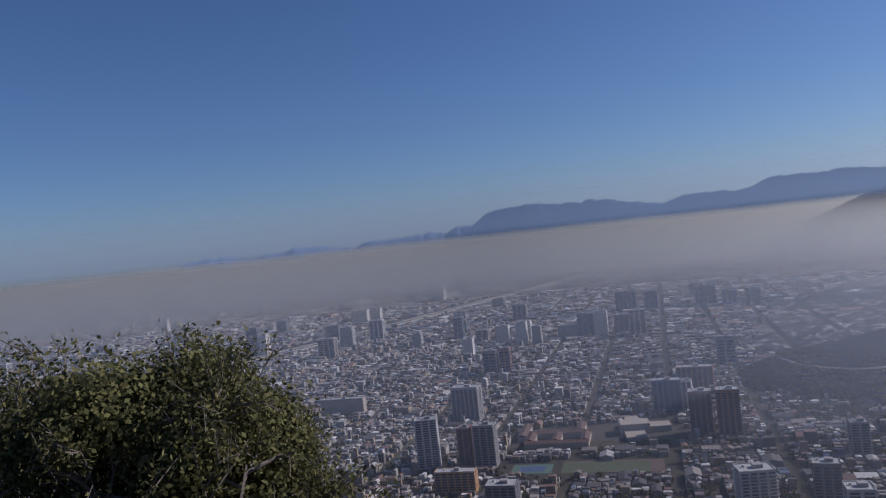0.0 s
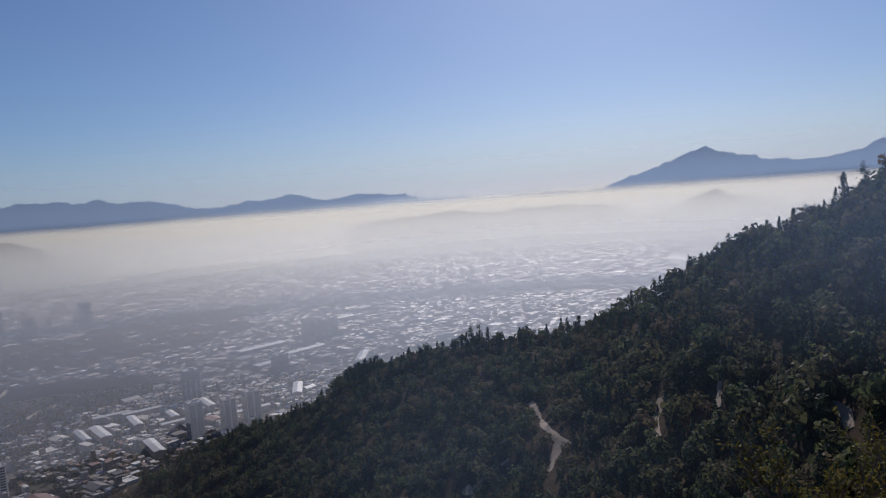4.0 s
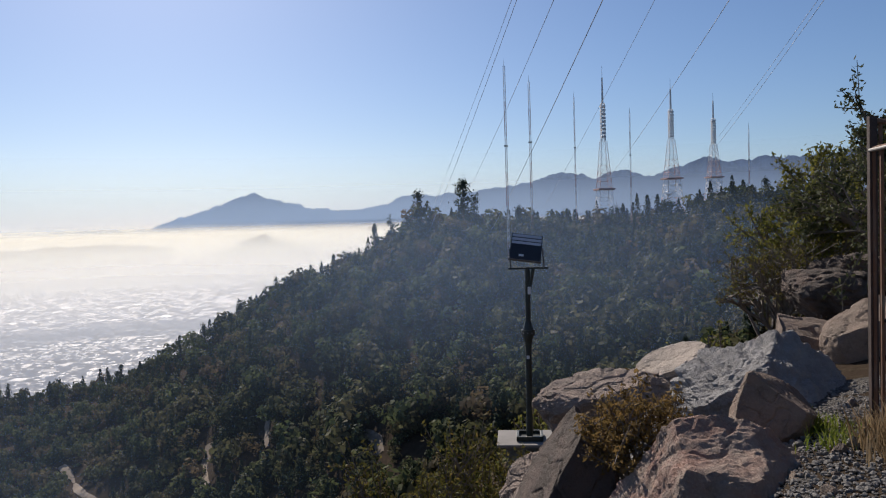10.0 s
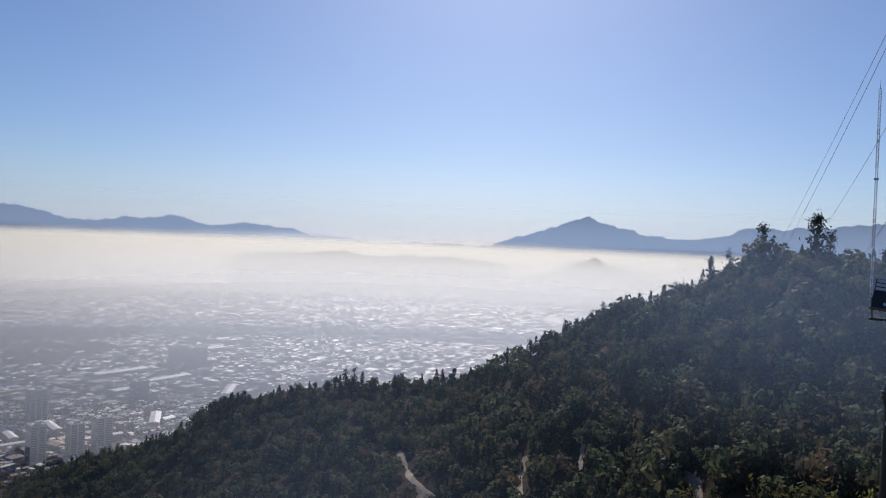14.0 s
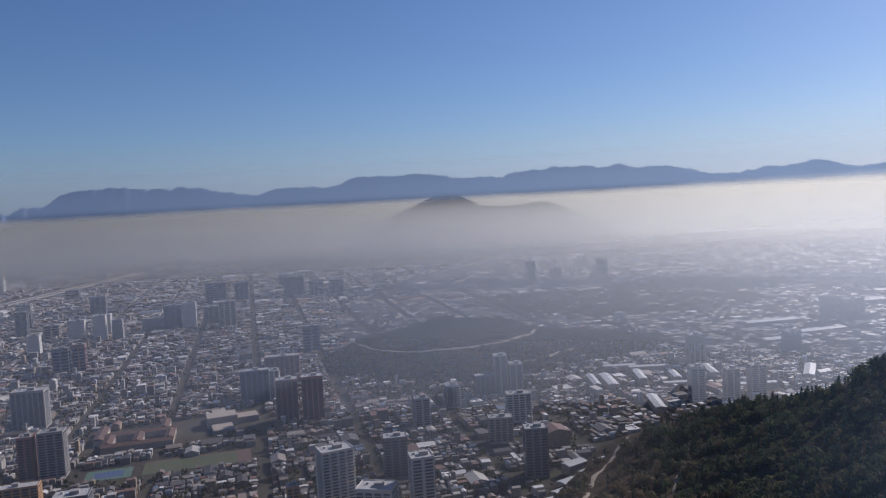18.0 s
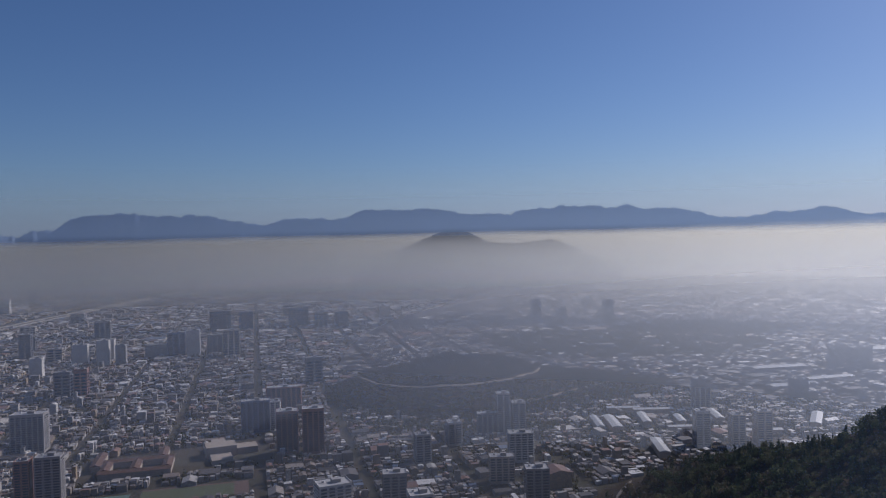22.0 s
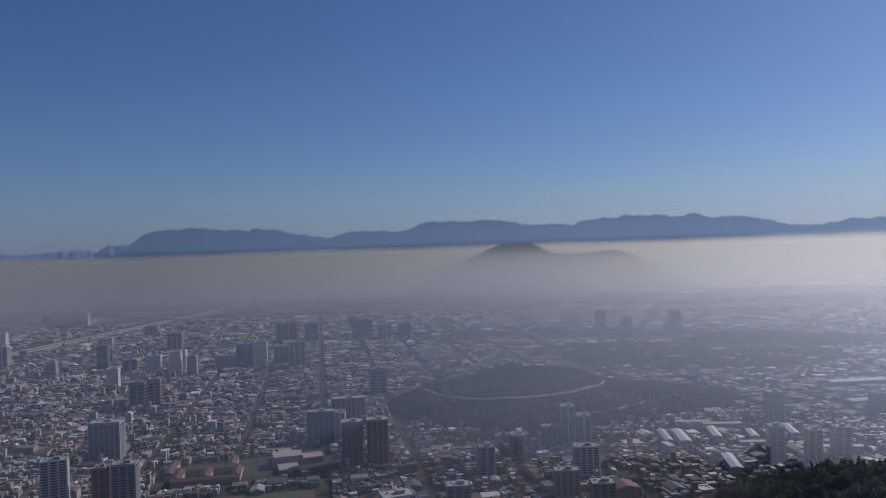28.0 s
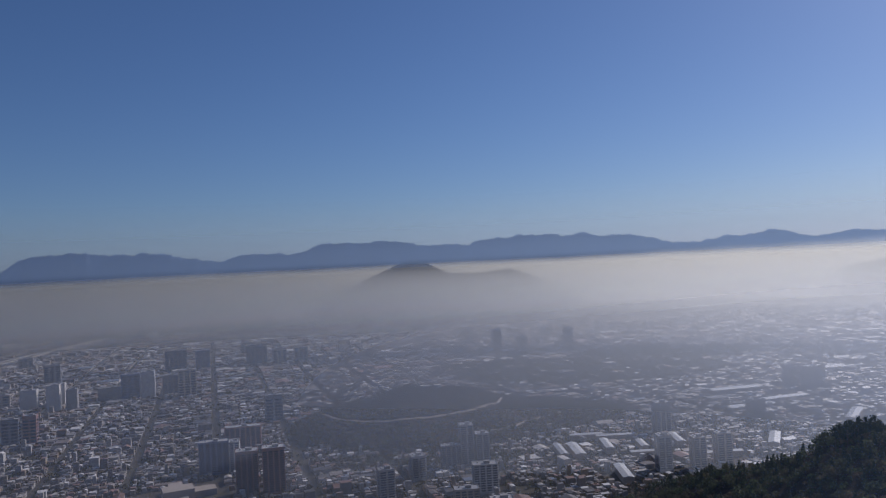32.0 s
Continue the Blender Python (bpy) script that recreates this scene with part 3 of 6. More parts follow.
tower(360, 968, 18, 18, 46, "grey", -3, slabs=False)
tower(405, 965, 17, 18, 41, "beige", -3, slabs=False)
tower(439, 966, 20, 18, 44, "beige", -3, slabs=False)
tower(-476, 820, 27, 20, 61, "white", 24)
tower(-431, 834, 15, 18, 48, "brick", slabs=False)
tower(-405, 838, 26, 20, 51, "grey", 12)
tower(-528, 1042, 42, 24, 52, "grey", 8)
tower(-401, 745, 46, 16, 24, "orange", 14)
# further out
tower(-640, 1385, 27, 20, 48, "dark", near=False, slabs=False)
tower(-617, 1407, 22, 20, 49, "brick", near=False, slabs=False)
tower(-204, 1466, 32, 20, 49, "dark", near=False, slabs=False)
tower(-580, 1840, 40, 24, 58, "blue", near=False, slabs=False)
tower(-540, 1838, 30, 24, 62, "white", near=False)
tower(-448, 1826, 40, 24, 62, "beige", near=False, slabs=False)
tower(-500, 1880, 36, 24, 45, "dark", near=False, slabs=False)
tower(-594, 2300, 60, 28, 61, "dark", near=False, slabs=False)
tower(-520, 2310, 40, 28, 56, "blue", near=False, slabs=False)
tower(-371, 2356, 60, 28, 60, "dark", near=False, slabs=False)
tower(-300, 2330, 40, 28, 48, "grey", near=False, slabs=False)
tower(-240, 2360, 40, 28, 44, "dark", near=False, slabs=False)
tower(-711, 1737, 26, 22, 56, "white", near=False)
tower(-675, 1745, 22, 22, 44, "grey", near=False)
tower(-620, 1833, 60, 18, 30, "grey", near=False)
tower(-791, 1598, 24, 20, 41, "white", near=False)
tower(-1211, 1620, 46, 24, 51, "beige", near=False, slabs=False)
tower(-1245, 1763, 36, 24, 60, "grey", near=False)
tower(-935, 1841, 26, 22, 62, "dark", near=False, slabs=False)
tower(-1014, 1752, 22, 20, 37, "grey", near=False)
tower(-1545, 1715, 36, 24, 78, "dark", near=False, slabs=False)
tower(-1495, 1700, 26, 24, 58, "white", near=False)
tower(-1578, 2327, 60, 26, 47, "white", near=False)
tower(-1556, 2393, 46, 26, 42, "white", near=False)
tower(-1583, 2950, 60, 28, 62, "white", near=False)
tower(-1640, 3010, 50, 28, 48, "white", near=False)
tower(-778, 1068, 76, 16, 26, "beige", 14, near=False)
tower(-727, 1802, 30, 22, 50, "white", near=False)
tower(181, 3086, 24, 22, 50, "dark", near=False, slabs=False)
tower(361, 2348, 26, 24, 65, "grey", near=False, slabs=False)
tower(575, 2305, 26, 24, 63, "grey", near=False, slabs=False)
tower(810, 1458, 24, 20, 47, "grey", near=False, slabs=False)
tower(842, 1434, 44, 20, 45, "grey", near=False, slabs=False)
tower(615, 1221, 24, 20, 32, "dark", near=False, slabs=False)
far_rng = random.Random(3)
for _ in range(46):
    a, r = far_rng.uniform(-18, 58), far_rng.uniform(1900, 4300)
    if abs(a) < 9 and r < 2200:
        continue
    fx, fy = way(a, r)
    tower(fx, fy, far_rng.uniform(24, 46), 22, far_rng.uniform(26, 58), far_rng.choice(["white", "grey", "dark", "beige", "white"]), near=False, slabs=far_rng.random() < 0.5)

# -- sports field, courts and school --
M_TURF = plain("worn_football_turf", (0.085, 0.105, 0.045), 0.95, vary=0.3, scale=0.12, dark=(0.10, 0.09, 0.05))
M_CLAY = plain("red_running_track", (0.13, 0.08, 0.06), 0.9, vary=0.2, scale=0.2)
M_TILE = plain("terracotta_roof_tiles", (0.11, 0.06, 0.042), 0.85, vary=0.25, scale=0.3)
M_COURT = plain("blue_court_paint", (0.07, 0.10, 0.20), 0.8, vary=0.2, scale=0.3)
M_COURT_GREEN = plain("green_court_surround", (0.10, 0.16, 0.12), 0.85, vary=0.2, scale=0.3)
field = thing("sports_field", "worn green football field with a red clay end", "field")
placed(field, -258, 853, 13)
part("turf", box(bmesh.new(), -54, 46, -20, 20, 0, 0.25), M_TURF, field)
part("track", box(bmesh.new(), 46.1, 62, -20, 20, 0, 0.22), M_CLAY, field, "red clay run-off")
part("edge_track", box(bmesh.new(), -54, 62, 20.1, 25, 0, 0.2), M_CLAY, field)
taken.append((-258, 853, 66, 30, radians(13)))
court = thing("tennis_court", "blue painted sports court with a green border", "court")
placed(court, -345, 832, 13)
part("border", box(bmesh.new(), -24, 24, -17, 17, 0, 0.2), M_COURT_GREEN, court)
part("playing_surface", box(bmesh.new(), -15, 15, -9, 9, 0.204, 0.3), M_COURT, court)
taken.append((-345, 832, 28, 22, radians(13)))


def wing(t, x0, x1, y0, y1, h, wall, roof, rise=2.5):
    """One wing of a building under a pitched roof with its ridge along the longer side."""
    part("wall", box(bmesh.new(), x0, x1, y0, y1, -0.5, h), wall, t)
    bm = bmesh.new()
    e = 0.6
    if x1 - x0 > y1 - y0:
        m = (y0 + y1) / 2
        prof = [(y0 - e, h + 0.003), (m, h + rise), (y1 + e, h + 0.003)]
        vs = [[bm.verts.new((x, a, b)) for a, b in prof] for x in (x0 - e, x1 + e)]
    else:
        m = (x0 + x1) / 2
        prof = [(x0 - e, h + 0.003), (m, h + rise), (x1 + e, h + 0.003)]
        vs = [[bm.verts.new((a, y, b)) for a, b in prof] for y in (y0 - e, y1 + e)]
    for i in range(3):
        j = (i + 1) % 3
        bm.faces.new((vs[0][i], vs[0][j], vs[1][j], vs[1][i]))
    bm.faces.new(vs[0])
    bm.faces.new(vs[1])
    bmesh.ops.recalc_face_normals(bm, faces=bm.faces)
    part("roof", bm, roof, t)


school = thing("school_building", "courtyard building with terracotta tiled roofs", "building")
placed(school, -352, 958, 13)
for w4 in ((-42, 40, -46, -34), (-42, 40, 2, 13), (-42, -31, -34, 2), (29, 40, -34, 2), (-8, 3, -34, 2), (-56, -44, -10, 48), (20, 31, 13.6, 52)):
    wing(school, *w4, 7.5, M_FACADE["beige"], M_TILE)
taken.append((-352, 958, 62, 58, radians(13)))
chapel = thing("white_building", "pale modern building with stepped flat roofs", "building")
placed(chapel, -262, 1000, 20)
for i, w4 in enumerate(((-20, 18, -14, 14), (-10, 8, 14.2, 40), (19, 46, -8, 16), (-16, 10, -46, -15))):
    part("wing", box(bmesh.new(), *w4, -0.5, (14, 11, 8, 6)[i], 0.3), M_FACADE["beige"], chapel)
taken.append((-255, 1000, 52, 52, radians(20)))

# -- long housing blocks and sheds at the foot of the hill --
M_SHED = plain("pale_sheet_roof", (0.40, 0.39, 0.37), 0.5, vary=0.12, scale=0.15)
M_SHED_DARK = plain("grey_sheet_roof", (0.30, 0.30, 0.30), 0.6, vary=0.2, scale=0.15)


def long_block(x, y, l, w, h, turn, pale=True):
    t = thing("housing_block", "long low housing block under a pale pitched sheet roof" if pale else "long low block under a grey sheet roof", "building", "long blocks")
    placed(t, x, y, turn)
    wing(t, -l / 2, l / 2, -w / 2, w / 2, h, M_FACADE["beige"], M_SHED if pale else M_SHED_DARK, 1.6)
    taken.append((x, y, l / 2 + 5, w / 2 + 5, radians(turn)))


for x, y, l, w, h, turn, pale in ((272, 1075, 66, 14, 9, 88, True), (250, 1078, 60, 10, 9, 88, False), (322, 1092, 56, 11, 9, 84, True), (300, 950, 62, 13, 9, 84, True), (350, 1140, 60, 10, 9, -2, True),
                                  (372, 1085, 40, 10, 8, 84, True), (395, 1080, 40, 10, 8, 84, True), (430, 1100, 55, 11, 9, 84, True), (365, 1040, 50, 9, 8, -2, True), (455, 1010, 60, 10, 8, -2, True),
                                  (385, 905, 40, 11, 8, 84, True), (460, 915, 50, 12, 9, 75, True), (520, 935, 50, 12, 9, 70, True), (310, 1160, 50, 10, 8, -2, True), (560, 1060, 70, 14, 9, 60, True),
                                  (640, 1290, 90, 22, 8, 10, True), (720, 1340, 120, 20, 8, 12, True), (760, 1180, 90, 16, 8, 50, False), (690, 1450, 110, 24, 9, 8, True), (985, 1630, 90, 40, 9, 5, True)):
    long_block(x, y, l, w, h, turn, pale)
for x, y, l, w, turn in ((140, 700, 30, 14, 32), (165, 722, 30, 14, 32), (128, 676, 26, 13, 32), (185, 750, 28, 14, 32), (108, 655, 24, 12, 20), (150, 745, 24, 12, 32)):
    long_block(x, y, l, w, 11, turn, True)

# -- houses --
hill_foot = lambda x, y: height(x, y) > PLAIN + 0.3
PARK = [(520, 1830, 330, 210), (760, 2050, 260, 170), (330, 2000, 170, 90), (-30, 1120, 60, 16), (80, 1085, 160, 22)]


def split(u0, u1, v0, v1, small, out):
    w, d = u1 - u0, v1 - v0
    big = max(w, d)
    if big < small or (big < small * 2.6 and rng.rand() < 0.10):
        out.append((u0, u1, v0, v1))
        return
    f = rng.uniform(0.35, 0.65)
    if w > d:
        split(u0, u0 + w * f, v0, v1, small, out)
        split(u0 + w * f, u1, v0, v1, small, out)
    else:
        split(u0, u1, v0, v0 + d * f, small, out)
        split(u0, u1, v0 + d * f, v1, small, out)


lots = []
BU, BV, STREET = 118.0, 96.0, 13.0
for i in range(-44, 45):
    for j in range(-8, 44):
        c = GU * (i * BU) + GV * (j * BV)
        r, a = math.hypot(*c), math.degrees(math.atan2(-c[0], c[1]))
        if not (480 < r < 4750 and -66 < a < 68) or (a < -24 and r < 900):
            continue
        got = []
        small = 11.5 if r < 1300 else 15 if r < 1900 else 21 if r < 2800 else 31
        split(i * BU + STREET / 2, (i + 1) * BU - STREET / 2, j * BV + STREET / 2, (j + 1) * BV - STREET / 2, small, got)
        lots += got
lots = np.array(lots)
lu, lv = (lots[:, 0] + lots[:, 1]) / 2, (lots[:, 2] + lots[:, 3]) / 2
lx, ly = lu * GU[0] + lv * GV[0], lu * GU[1] + lv * GV[1]
lr = np.hypot(lx, ly)
keep = ~hill_foot(lx, ly) & (line_distance(lx, ly, RIVER) > 66)
for x, y, a, b, t in taken:
    dx, dy = lx - x, ly - y
    keep &= ~((np.abs(dx * math.cos(t) + dy * math.sin(t)) < a + 4) & (np.abs(-dx * math.sin(t) + dy * math.cos(t)) < b + 4))
park = np.zeros(len(lx), bool)
for x, y, a, b in PARK:
    park |= np.hypot((lx - x) / a, (ly - y) / b) < 1
dice = rng.rand(len(lx))
yard = keep & (park & (dice < 0.86) | (dice < 0.22))
keep &= ~yard
lw, ld = (lots[:, 1] - lots[:, 0]), (lots[:, 3] - lots[:, 2])
sel = np.where(keep)[0]
gap = rng.uniform(0.4, 4.0, (len(sel), 2))
hw, hd = np.maximum(lw[sel] - gap[:, 0], 4) / 2, np.maximum(ld[sel] - gap[:, 1], 4) / 2
hh = rng.uniform(3.2, 7.5, len(sel)) + (rng.rand(len(sel)) < 0.05) * rng.uniform(4, 12, len(sel))
hx, hy = lx[sel], ly[sel]
jit = rng.normal(0, 0.04, len(sel))
gable = rng.rand(len(sel)) < 0.62


def house_verts(cx, cy, w, d, h, turn, rise):
    """Corners of one house: four on the ground, four at the eaves, and two on the ridge."""
    c, s = np.cos(turn), np.sin(turn)
    sx, sy = np.array([-1, 1, 1, -1]), np.array([-1, -1, 1, 1])
    px = cx[:, None] + c[:, None] * sx * w[:, None] - s[:, None] * sy * d[:, None]
    py = cy[:, None] + s[:, None] * sx * w[:, None] + c[:, None] * sy * d[:, None]
    lo = np.stack([px, py, np.full_like(px, PLAIN - 0.5)], -1)
    hi = np.stack([px, py, PLAIN + np.repeat(h[:, None], 4, 1)], -1)
    r1 = (hi[:, 0] + hi[:, 3]) / 2
    r2 = (hi[:, 1] + hi[:, 2]) / 2
    r1[:, 2] += rise
    r2[:, 2] += rise
    return np.concatenate([lo, hi, r1[:, None], r2[:, None]], 1)


swap = hd > hw
turn = GRID + jit + swap * math.pi / 2
w_, d_ = np.where(swap, hd, hw), np.where(swap, hw, hd)
rise = np.where(gable, np.minimum(d_ * rng.uniform(0.2, 0.45, len(sel)), 3.2), 0.0)
HV = house_verts(hx, hy, w_, d_, hh, turn, rise)
FLAT = (np.array([[0, 1, 5, 4], [1, 2, 6, 5], [2, 3, 7, 6], [3, 0, 4, 7], [4, 5, 6, 7]]), np.array([0, 0, 0, 0, 1]))
GABQ = (np.array([[0, 1, 5, 4], [2, 3, 7, 6], [4, 5, 9, 8], [6, 7, 8, 9]]), np.array([0, 0, 1, 1]))
GABP = (np.array([[1, 2, 6, 9, 5], [3, 0, 4, 8, 7]]), np.array([0, 0]))
hr, haz = np.hypot(hx, hy), np.degrees(np.arctan2(-hx, hy))
near_house = np.where((haz > -9) & (haz < 36) & (hr < 900))[0]
near_house = near_house[np.argsort(hr[near_house])][:290]
is_near = np.zeros(len(sel), bool)
is_near[near_house] = True


def joined_houses(name, pick, label):
    vs, q, p, qi, pi, base = [], [], [], [], [], 0
    f = pick & ~gable
    v = HV[f][:, :8]
    n = len(v)
    vs.append(v.reshape(-1, 3))
    q.append((FLAT[0][None] + base + np.arange(n)[:, None, None] * 8).reshape(-1, 4))
    qi.append(np.tile(FLAT[1], n))
    base += n * 8
    g = pick & gable
    v = HV[g]
    n = len(v)
    vs.append(v.reshape(-1, 3))
    off = base + np.arange(n)[:, None, None] * 10
    q.append((GABQ[0][None] + off).reshape(-1, 4))
    qi.append(np.tile(GABQ[1], n))
    p.append((GABP[0][None] + off).reshape(-1, 5))
    pi.append(np.tile(GABP[1], n))
    me = np_mesh(name, np.concatenate(vs), [np.concatenate(q), np.concatenate(p)], [M_WALL, M_ROOF], np.concatenate(qi + pi))
    return tagged(new(name, me), label, "houses", kind="stuff")


joined_houses("houses_of_the_near_city", ~is_near & (hr < 1700), "low city houses with grey, white and rusty roofs")
joined_houses("houses_of_the_far_city", ~is_near & (hr >= 1700), "endless low houses fading into smog")

HOUSE_WALLS = [plain("house_wall_cream", (0.5, 0.45, 0.37), 0.9), plain("house_wall_white", (0.62, 0.61, 0.58), 0.9), plain("house_wall_ochre", (0.42, 0.32, 0.2), 0.9), plain("house_wall_grey", (0.33, 0.31, 0.29), 0.9)]
HOUSE_ROOFS = [("pale metal", plain("pale_metal_roof", (0.52, 0.50, 0.46), 0.45, scale=0.6)), ("grey sheet", plain("grey_metal_roof", (0.25, 0.25, 0.25), 0.55, scale=0.6)),
               ("rusty red", plain("rusty_roof", (0.25, 0.12, 0.08), 0.8, scale=0.6)), ("dark grey", plain("dark_shingle_roof", (0.11, 0.105, 0.10), 0.85, scale=0.6)),
               ("brown", plain("brown_fibre_cement_roof", (0.26, 0.21, 0.17), 0.85, scale=0.6))]
pick_rng = random.Random(5)
for k in near_house:
    v = HV[k] - np.array([hx[k], hy[k], PLAIN])
    colour, roof_m = pick_rng.choice(HOUSE_ROOFS)
    t = thing("house", f"small city house under a {colour} {'pitched' if gable[k] else 'flat'} roof", "house", "houses near the hill", at=(hx[k], hy[k], PLAIN))
    if gable[k]:
        part("wall", np_mesh("wall", v, [GABQ[0][:2], GABP[0]]), pick_rng.choice(HOUSE_WALLS), t)
        c = v[4:8].mean(0)
        top = v.copy()
        top[4:8, :2] = c[:2] + (top[4:8, :2] - c[:2]) * 1.07
        top[8:, :2] = c[:2] + (top[8:, :2] - c[:2]) * 1.07
        top[:, 2] += 0.12
        part("roof", np_mesh("roof", top[4:], [np.array([[0, 1, 5, 4], [2, 3, 4, 5]])]), roof_m, t)
    else:
        part("wall", np_mesh("wall", v[:8], [FLAT[0][:4]]), pick_rng.choice(HOUSE_WALLS), t)
        c = v[4:8].mean(0)
        lo, hi = v[4:8].copy(), v[4:8].copy()
        lo[:, :2] = hi[:, :2] = c[:2] + (hi[:, :2] - c[:2]) * 1.03
        lo[:, 2] -= 0.15
        hi[:, 2] += 0.25
        part("roof", np_mesh("roof", np.concatenate([lo, hi]), [FLAT[0][:5]]), roof_m, t)

# -- the park hill in the city: ring road and chapel --
ring = [(-112, 1372), (-99, 1344), (-72, 1287), (-38, 1254), (9, 1230), (55, 1227), (102, 1237), (140, 1244), (160, 1256), (199, 1316), (214, 1360)]
ribbon("ring_road", ring, 5, M_DIRT, "pale dirt road round the park hill", 0.5)
ribbon("side_road", [(150, 1178), (178, 1193), (209, 1215), (243, 1244), (280, 1282), (315, 1302), (354, 1336), (400, 1350)], 6, M_DIRT, "pale dirt road on the park hill", 0.5)
memorial = thing("hilltop_chapel", "small white chapel buildings on the park hill", "building")
mx, my = 80, 1345
memorial.location = (mx, my, hz(mx, my) - 0.5)
part("hall", box(bmesh.new(), -12, 4, -4, 4, 0, 5, 0.1), M_FACADE["white"], memorial)
part("annex", box(bmesh.new(), 12, 24, -4, 4, -2, 5, 0.1), M_FACADE["white"], memorial)
part("mast", rod(bmesh.new(), (-14, 0, 0), (-14, 0, 18), 0.9), M_FACADE["white"], memorial)

# ---- vegetation ----
def leaf_cloud(n, rx, ry, rz, leaf, seed, shape="round", flat=0.0):
    """n small leaf clumps as loose quads in a crown of that size, base at z 0; uneven, with gaps."""
    g = np.random.RandomState(seed)
    if shape == "round":
        lobes = g.normal(0, 0.42, (6, 3)) * [1, 1, 0.7]
        k = g.randint(0, 6, n)
        d = g.normal(0, 1, (n, 3))
        d /= np.linalg.norm(d, axis=1)[:, None]
        p = lobes[k] + d * (0.55 * g.uniform(0.35, 1, n) ** 0.4)[:, None]
        face = d + lobes[k] * 0.8
        p = np.clip(p, -1.15, 1.15) * [rx, ry, rz] + [0, 0, rz]
    elif shape == "cone":
        f = g.uniform(0, 1, n) ** 1.4
        tier = 0.8 + 0.35 * np.abs(np.sin(f * 22 + g.uniform(0, 0.6, n)))
        a = g.uniform(0, 6.283, n)
        r = (1 - f) ** 0.8 * tier * g.uniform(0.35, 1, n) ** 0.5
        p = np.stack([np.cos(a) * r * rx, np.sin(a) * r * ry, f * 2 * rz], -1)
        face = np.stack([np.cos(a), np.sin(a), 0.7 + 0 * a], -1)
    elif shape == "column":
        f = g.uniform(0, 1, n)
        a = g.uniform(0, 6.283, n)
        r = np.sin(np.clip(f * 0.9 + 0.1, 0, 1) * 3.1416) ** 0.5 * g.uniform(0.3, 1, n) ** 0.5 * (0.8 + 0.3 * np.sin(f * 17 + a * 2))
        p = np.stack([np.cos(a) * r * rx, np.sin(a) * r * ry, f * 2 * rz], -1)
        face = np.stack([np.cos(a), np.sin(a), 0.4 + 0 * a], -1)
    else:      # ragged: clumps along a few limbs, open between
        m = 18
        fz = np.sort(g.uniform(0.25, 1, m))
        aa = g.uniform(0, 6.283, m)
        rr = g.uniform(0.15, 1, m) * (1.2 - fz * 1.05)
        k = g.randint(0, m, n)
        d = g.normal(0, 0.20, (n, 3)) * [1, 1, 0.6]
        p = (np.stack([np.cos(aa[k]) * rr[k], np.sin(aa[k]) * rr[k], fz[k] * 2], -1) + d) * [rx, ry, rz]
        face = d * 5 + [0, 0, 0.5]
    face = face / np.linalg.norm(face, axis=1)[:, None] + g.normal(0, 0.42, (n, 3))      # leaves lie along the crown's skin, loosely
    u = np.cross(face, g.normal(0, 1, (n, 3)))
    u /= np.linalg.norm(u, axis=1)[:, None]
    w = np.cross(face, u)
    w /= np.linalg.norm(w, axis=1)[:, None]
    s = leaf * g.uniform(0.6, 1.3, n)[:, None]
    q = np.stack([p - u * s, p + w * s * 0.7, p + u * s, p - w * s * 0.7], 1)
    return q.reshape(-1, 3)


def quads_of(n):
    return np.arange(n * 4).reshape(n, 4)


def scatter(name, spots, kinds, material, label, category, seed):
    """Joins many plants into one mesh. spots: x, y, z, size, turn, kind, tint."""
    parts, tint = [], []
    for k, tmpl in enumerate(kinds):
        s = spots[spots[:, 5] == k]
        if not len(s):
            continue
        c, sn = np.cos(s[:, 4])[:, None], np.sin(s[:, 4])[:, None]
        x = tmpl[None, :, 0] * c - tmpl[None, :, 1] * sn
        y = tmpl[None, :, 0] * sn + tmpl[None, :, 1] * c
        v = np.stack([x, y, np.repeat(tmpl[None, :, 2], len(s), 0)], -1) * s[:, 3][:, None, None] + s[:, None, :3]
        parts.append(v.reshape(-1, 3))
        tint.append(np.repeat(s[:, 6], len(tmpl)))
    v = np.concatenate(parts)
    me = np_mesh(name, v, [quads_of(len(v) // 4)], [material], attrs={"tint": np.concatenate(tint)})
    return tagged(new(name, me), label, category, kind="stuff")


# trodden tracks on the slope
TRACKS = []
TRACKS.append(np.array([(291, 288), (277, 267), (261, 249), (252, 233), (250, 223)], float))
TRACKS.append(np.array([(252, 233), (244, 228), (234, 224)], float))
TRACKS.append(np.array([(275, 193), (270, 191), (260, 186), (245, 175)], float))
TRACKS.append(np.array([(284, 170), (268, 161), (255, 154)], float))
TRACKS.append(np.array([(221, 262), (229, 262), (241, 255)], float))
TRACKS.append(np.array([(248, 877), (184, 728), (157, 686), (125, 598), (92, 482)], float))
TRACKS.append(np.array([(210, 612), (196, 585), (177, 530)], float))
TRACKS.append(np.array([(224, 268), (220, 255), (212, 253), (202, 250), (190, 241), (180, 232)], float))
TRACKS.append(np.array([(195, 171), (189, 165), (183, 159)], float))
TRACKS.append(np.array([(196, 144), (191, 141), (182, 134)], float))
TRACKS.append(np.array([(234, 104), (227, 96), (220, 92)], float))
for tr, wide in zip(TRACKS, (3.2, 4.4, 3.2, 2.2, 2.6, 4.5, 2.6, 4.0, 2.4, 2.6, 2.6)):
    ribbon("dirt_track", tr, wide, M_DIRT, "pale trodden dirt track on the wooded slope", 0.35, category="path", step=3.0)

